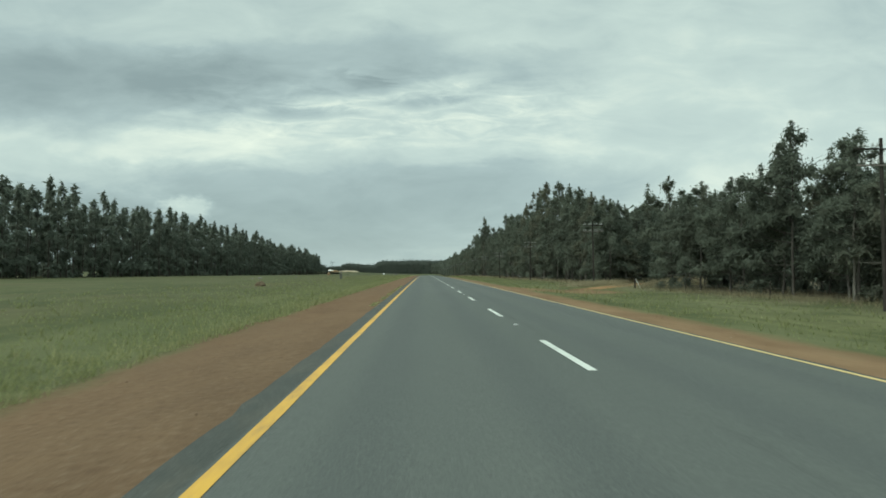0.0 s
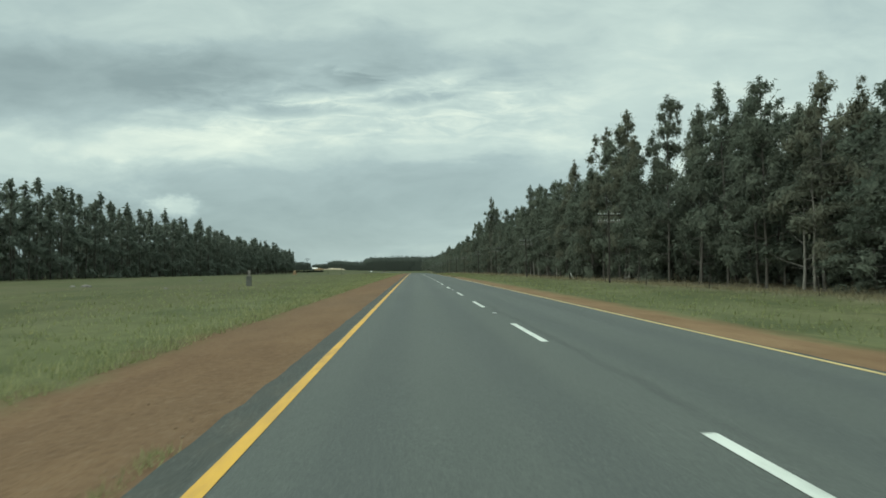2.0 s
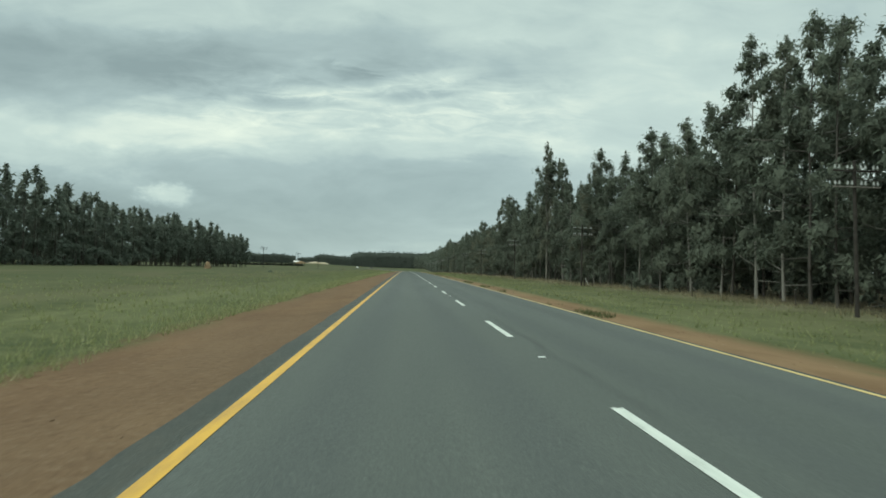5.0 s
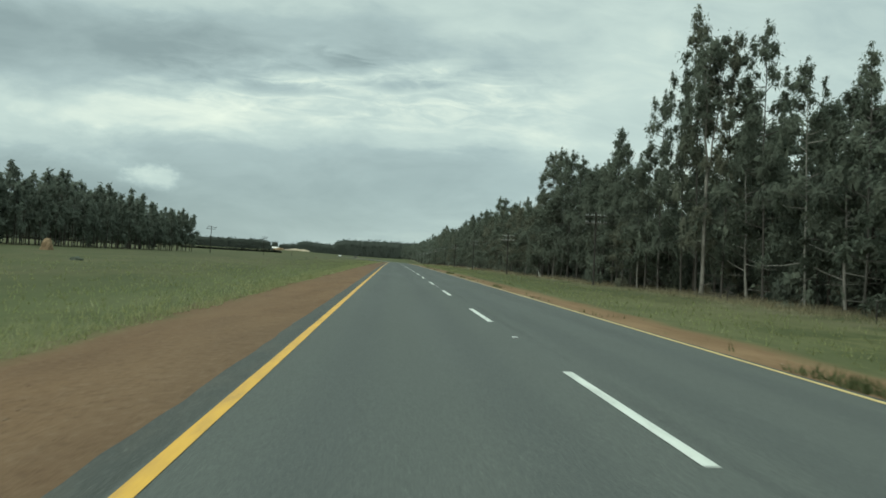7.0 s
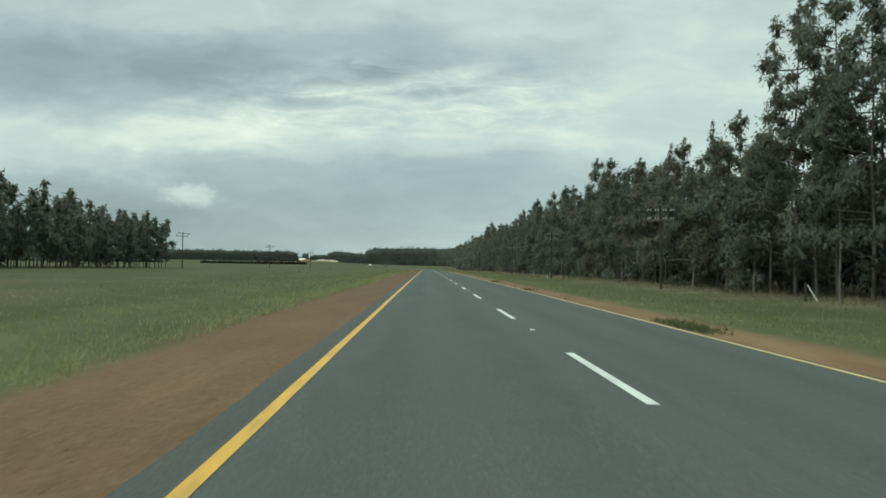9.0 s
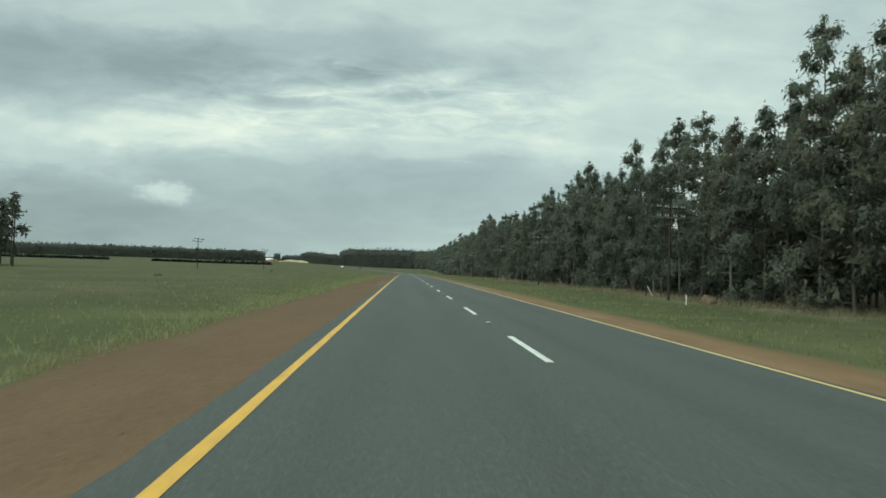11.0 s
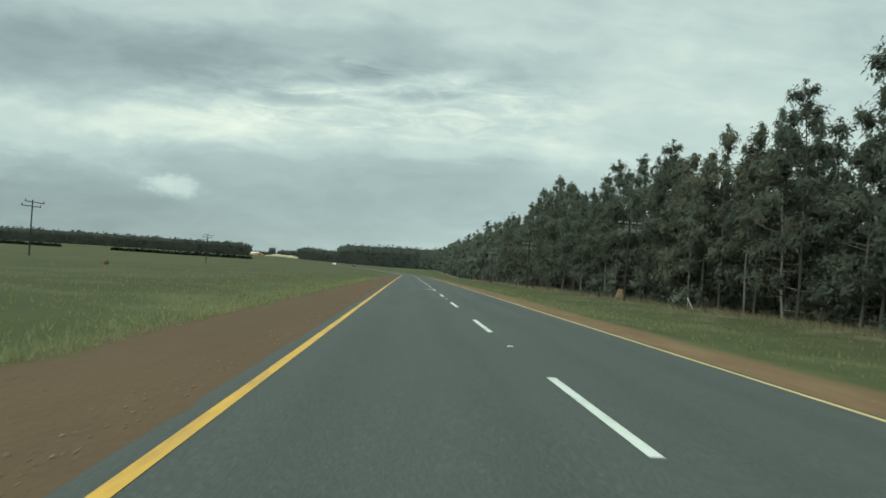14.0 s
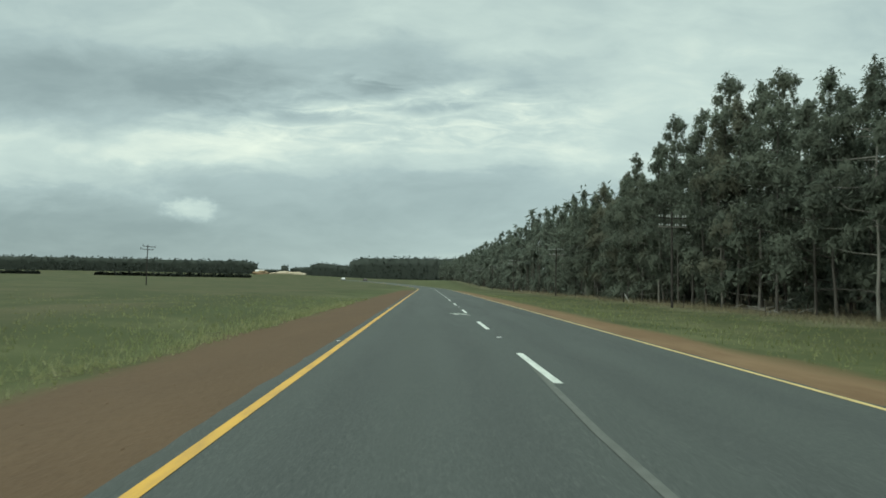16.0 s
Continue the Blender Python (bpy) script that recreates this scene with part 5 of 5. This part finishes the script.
def forked_gum(x, y):
    """A tall old gum with a pale bare trunk that forks high up, standing before the plantation."""
    r2 = np.random.default_rng(77)
    top = tagged(new("gum_tree"), "tall old gum tree with a pale bare forked trunk", "tree", "gum trees along the plantation edge")
    stem = [(0.03 * math.sin(k * 1.1), 0.04 * math.cos(k * 0.9), -0.3 + 8.9 * k / 8) for k in range(9)]
    bits = [tube(stem, [0.15 - 0.005 * k + (0.07 if k == 0 else 0) for k in range(9)], 10)]
    ends = []
    for dx, dy, rad in ((-0.35, 0.1, 0.10), (0.95, -0.2, 0.08)):
        fork = [(stem[-1][0] + dx * (k / 7) ** 0.8 + 0.08 * math.sin(2.1 * k), stem[-1][1] + dy * k / 7, 8.4 + 9.2 * k / 7) for k in range(8)]
        bits.append(tube(fork, [rad * (1 - k / 8.5) for k in range(8)], 8))
        ends += fork[3:]
    centres, radii, twigs = [], [], []
    for _ in range(70):
        e = Vector(ends[int(r2.integers(len(ends)))])
        c = e + Vector((r2.normal() * 1.1, r2.normal() * 1.1 + 0.5, r2.uniform(-0.3, 1.4)))
        centres.append(tuple(c))
        radii.append(r2.uniform(0.35, 0.75))
        twigs.append(tube([tuple(e), tuple(e.lerp(c, 0.5) + Vector((0, 0, 0.1))), tuple(c)], [0.035, 0.02, 0.008], 4))
    for _ in range(9):
        c = Vector((r2.normal() * 0.5, r2.normal() * 0.4, r2.uniform(4.0, 8.0)))
        centres.append(tuple(c))
        radii.append(r2.uniform(0.2, 0.4))
        twigs.append(tube([(0, 0, c.z - 0.4), tuple(c * 0.5 + Vector((0, 0, c.z * 0.5 - 0.1))), tuple(c)], [0.025, 0.015, 0.006], 4))
    v, f = joined(bits + twigs)
    under("trunk", mesh_of("trunk", v, f, M_PALEBARK, True), top, "pale smooth forked trunk")
    v, f, nrm = foliage(r2, centres, radii, 45, 0.30)
    under("crown", mesh_of("crown", v, f, M_LEAF, normals=nrm), top)
    top.matrix_basis = pose(x, y, ground_z(x, y))


forked_gum(19.9, 227.6)

# a pale broken stem that leans before the trees
for k, (y, h, lean) in enumerate([(371.5, 1.5, -40)]):
    v, f = tube([(0, 0, -0.2), (0.03, 0.02, h * 0.5), (0.0, 0.05, h)], [0.07, 0.055, 0.03], 7)
    ob = tagged(new("dead_stem", mesh_of("dead_stem", v, f, M_DEADWOOD, True)), "pale dead gum stem leaning at the plantation edge", "dead tree", "leaning dead stems")
    ob.matrix_basis = pose(19.6, y, ground_z(19.6, y), 0, lean, 0)

# ---- far off: hedges, heaps, sheds and cars ------------------------------
def hedge(x0, x1, y, h, seed):
    r2 = np.random.default_rng(seed)
    n = int((x1 - x0) / 0.6)
    c = [(x0 + (x1 - x0) * k / n, y + r2.uniform(-0.8, 0.8), ground_z(x0 + (x1 - x0) * k / n, y) + h * r2.uniform(0.25, 0.75)) for k in range(n)]
    v, f, nrm = foliage(r2, c, [h * 0.55] * n, 14, 0.7, 0.2, 2.0, 0.95)
    tagged(new("field_hedge", mesh_of("field_hedge", v, f, M_HEDGE, normals=nrm)), "long low dark hedge across the far field", "hedge", "far hedges")


hedge(-206, -111, 800, 2.1, 51)
hedge(-380, -240, 800, 2.1, 52)
heap("sand_mound", "long cream sand mound at the far works", "sand mound", -112, 905, 14.0, 2.0, M_CREAM, 21.0, 0.5)
heap("sand_mound", "pale tan sand mound at the far works", "sand mound", -131, 898, 6.0, 2.2, M_TAN, 22.0, 0.6)


def shed(x, y, w_, d_, h_, label):
    top = tagged(new("farm_shed"), label, "shed", "far sheds")
    bm = bmesh.new()
    box(bm, 0, 0, h_ / 2, w_, d_, h_)
    wall = part("wall", bm, M_CONCRETE, top)
    bm = bmesh.new()
    vs = [bm.verts.new(p) for p in ((-w_ / 2 - 0.6, -d_ / 2 - 0.6, h_), (w_ / 2 + 0.6, -d_ / 2 - 0.6, h_), (w_ / 2 + 0.6, d_ / 2 + 0.6, h_), (-w_ / 2 - 0.6, d_ / 2 + 0.6, h_), (-w_ / 2 - 0.6, 0, h_ + 1.8), (w_ / 2 + 0.6, 0, h_ + 1.8))]
    for q in ((0, 1, 5, 4), (3, 4, 5, 2), (0, 4, 3), (1, 2, 5), (0, 3, 2, 1)):
        bm.faces.new([vs[i] for i in q])
    part("roof", bm, M_ROOF, top, "pale sheet-metal roof")
    for k in (-0.3, 0.0, 0.3):
        bm = bmesh.new()
        box(bm, k * w_, -d_ / 2 - 0.03, h_ * 0.45, w_ * 0.16, 0.08, h_ * 0.8)
        part("door", bm, M_GLASS, wall, "dark doorway")
    top.matrix_basis = pose(x, y, ground_z(x, y) - 0.1, 0, 0, 10)


shed(-143, 940, 6, 5, 2.4, "small white-roofed shed behind the sand mounds")


def car(x, y, turn, paint, label):
    top = tagged(new("car"), label, "car", "cars on the far road")
    prof = [(-2.1, 0.35), (-2.15, 0.8), (-1.9, 0.95), (-1.3, 1.42), (0.7, 1.45), (1.3, 0.98), (2.1, 0.85), (2.15, 0.4)]
    bm = bmesh.new()
    a = [bm.verts.new((-0.85, p, z)) for p, z in prof]
    b = [bm.verts.new((0.85, p, z)) for p, z in prof]
    bm.faces.new(a)
    bm.faces.new(b[::-1])
    for i in range(len(prof)):
        j = (i + 1) % len(prof)
        bm.faces.new((a[j], a[i], b[i], b[j]))
    bmesh.ops.bevel(bm, geom=list(bm.edges), offset=0.05, segments=1, affect="EDGES")
    part("body", bm, paint, top)
    for sx in (-0.86, 0.86):
        bm = bmesh.new()
        box(bm, sx, -0.25, 1.17, 0.03, 1.9, 0.34, 0.01)
        part("window", bm, M_GLASS, top, "dark side window")
        for sy in (-1.3, 1.35):
            bm = bmesh.new()
            rod(bm, (sx - 0.1, sy, 0.32), (sx + 0.1, sy, 0.32), 0.32, 0.32, 14)
            part("wheel", bm, M_BLACK, top)
    top.matrix_basis = pose(x, y, up(y) - 0.06, 0, 0, turn)


car(bend(800) - 1.8, 800, 22, M_CARWHITE, "white car far ahead on the bending road")
car(bend(765) + 1.8, 765, 19, M_CARDARK, "dark car far ahead on the bending road")

# ---- grass and stones ----------------------------------------------------
def blades(name, label, mat, n, place, tall, wide, seed):
    """Tufts of three blades each, in one mesh."""
    r2 = np.random.default_rng(seed)
    p = place(r2, n)
    z = np.array([ground_z(a, b) for a, b in p])
    root = np.column_stack([p, z - 0.02])
    root = np.repeat(root, 3, axis=0) + np.column_stack([r2.normal(0, 0.05, (3 * n, 2)), np.zeros(3 * n)])
    h = np.repeat(tall * r2.uniform(0.4, 1.3, n), 3) * r2.uniform(0.6, 1.1, 3 * n)
    a = r2.uniform(0, 6.28, 3 * n)
    lean = r2.normal(0, 0.35, (3 * n, 2)) * h[:, None]
    tip = root + np.column_stack([lean, h])
    side = np.column_stack([np.cos(a), np.sin(a), np.zeros(3 * n)]) * (wide * r2.uniform(0.6, 1.4, 3 * n))[:, None]
    verts = np.stack([root - side, root + side, tip], axis=1).reshape(-1, 3)
    faces = np.arange(len(verts), dtype=np.int32).reshape(-1, 3)
    face = np.cross(verts[1::3] - verts[0::3], verts[2::3] - verts[0::3])
    soft = np.tile(np.array([0.0, 0.0, 1.0]), (len(faces), 1)) + r2.normal(0, 0.22, (len(faces), 3))
    turned = (face * soft).sum(axis=1) < 0
    faces[turned] = faces[turned][:, [0, 2, 1]]
    tagged(new(name, mesh_of(name, verts, faces, mat, normals=np.repeat(soft, 3, axis=0))), label, "grass", kind="stuff")


def left_verge(r2, n):
    y = 2 + 468 * r2.uniform(0, 1, n) ** 1.35
    return np.column_stack([-6.7 - np.abs(r2.normal(0, 1, n)) ** 1.3 * 5.5, y])


def right_verge(r2, n):
    y = r2.uniform(8, 500, n)
    return np.column_stack([5.9 + r2.beta(1.0, 1.3, n) * 14.0, y])


def wood_edge(r2, n):
    y = r2.uniform(10, 560, n)
    x = 18.8 + r2.normal(0, 0.9, n)
    keep = [noise.noise((0.0, b * 0.09, 4.0)) + 0.35 * r2.normal() > -0.15 for b in y]
    return np.column_stack([x, y])[np.array(keep)]


def track_side(r2, n):
    s = np.where(r2.uniform(size=n) < 0.45, r2.uniform(-6, 9, n), r2.uniform(-4, 60, n))
    off = (2.6 + np.abs(r2.normal(0, 1.6, n))) * np.where(r2.uniform(size=n) < 0.5, 1, -1)
    return np.column_stack([20.5 + s * 0.56 + off * 0.83, 68.5 + s * 0.83 - off * 0.56])


def counted(place):
    """A placing that gives as many spots as it is asked for."""
    def more(r2, n):
        got = place(r2, n)
        while len(got) < n:
            got = np.concatenate([got, place(r2, n)])
        return got[:n]
    return more


blades("verge_grass", "short green grass tufts along the verge of the open field", M_GRASS, 32000, left_verge, 0.17, 0.012, 61)
blades("verge_grass", "green grass tufts on the verge before the plantation", M_GRASS, 19000, right_verge, 0.20, 0.013, 62)
blades("dry_grass", "pale dry grass standing along the plantation fence", M_DRY, 17000, counted(wood_edge), 0.55, 0.009, 63)
blades("dry_grass", "pale dry grass on both sides of the farm track", M_DRY, 15000, track_side, 0.60, 0.010, 64)


def asphalt_edge(r2, n):
    y = r2.uniform(26, 58, n)
    keep = np.array([noise.noise((0.0, b * 0.35, 6.0)) + 0.25 * r2.normal() > 0.05 for b in y])
    return np.column_stack([-4.06 - np.abs(r2.normal(0, 0.08, n)), y])[keep]


def far_edge(r2, n):
    y = r2.uniform(150, 300, n)
    keep = np.array([noise.noise((0.0, b * 0.22, 16.0)) + 0.10 * r2.normal() > 0.30 for b in y])
    return np.column_stack([3.85 + np.abs(r2.normal(0, 0.35, n)), y])[keep]


def verge_lip(r2, n):
    y = r2.uniform(2, 460, n)
    return np.column_stack([-6.75 - np.abs(r2.normal(0, 0.75, n)) - np.array([0.5 * noise.noise((b * 0.3, 0.0, 2.0)) for b in y]), y])


blades("edge_grass", "small pale grass tufts growing along the asphalt's edge", M_SEED, 1000, counted(asphalt_edge), 0.10, 0.009, 65)
blades("edge_grass", "dark green grass tufts spreading onto the gravel beside the road", M_TUFT, 900, counted(far_edge), 0.20, 0.016, 67)
blades("verge_grass", "pale seeding grass where verge meets gravel", M_SEED, 16000, verge_lip, 0.24, 0.009, 66)


def stones(name, label, n, place, size, seed, mat=M_STONE):
    r2 = np.random.default_rng(seed)
    p = place(r2, n)
    base = np.array([(1, 0, 0), (0, 1, 0), (-1, 0, 0), (0, -1, 0), (0, 0, 0.8), (0, 0, -0.6)])
    tris = np.array([(0, 1, 4), (1, 2, 4), (2, 3, 4), (3, 0, 4), (1, 0, 5), (2, 1, 5), (3, 2, 5), (0, 3, 5)])
    z = np.array([ground_z(a, b) for a, b in p])
    s = size * r2.uniform(0.3, 1.0, n) ** 2.2
    a = r2.uniform(0, 6.28, n)
    jit = base[None] * r2.uniform(0.6, 1.3, (n, 6, 3)) * s[:, None, None]
    ca, sa = np.cos(a)[:, None], np.sin(a)[:, None]
    v = np.stack([jit[:, :, 0] * ca - jit[:, :, 1] * sa, jit[:, :, 0] * sa + jit[:, :, 1] * ca, jit[:, :, 2]], axis=2)
    v += np.column_stack([p, z + s * 0.25])[:, None, :]
    f = (tris[None] + np.arange(n)[:, None, None] * 6).reshape(-1, 3)
    tagged(new(name, mesh_of(name, v.reshape(-1, 3), f, mat)), label, "stones", kind="stuff")


stones("shoulder_gravel", "loose red-brown stones on the broad gravel shoulder", 4200, lambda r2, n: np.column_stack([r2.uniform(-7.4, -4.05, n), r2.uniform(0, 450, n)]), 0.019, 71)
stones("shoulder_gravel", "loose stones on the narrow gravel shoulder", 2600, lambda r2, n: np.column_stack([r2.uniform(4.1, 6.2, n), r2.uniform(8, 480, n)]), 0.02, 72)
stones("earth_clods", "broken pale clods along the crumbling asphalt edge", 3200, lambda r2, n: np.column_stack([-4.0 - np.abs(r2.normal(0, 0.35, n)), np.concatenate([r2.uniform(328, 415, n - 300), r2.uniform(34, 60, 300)])]), 0.022, 73, M_CLOD)
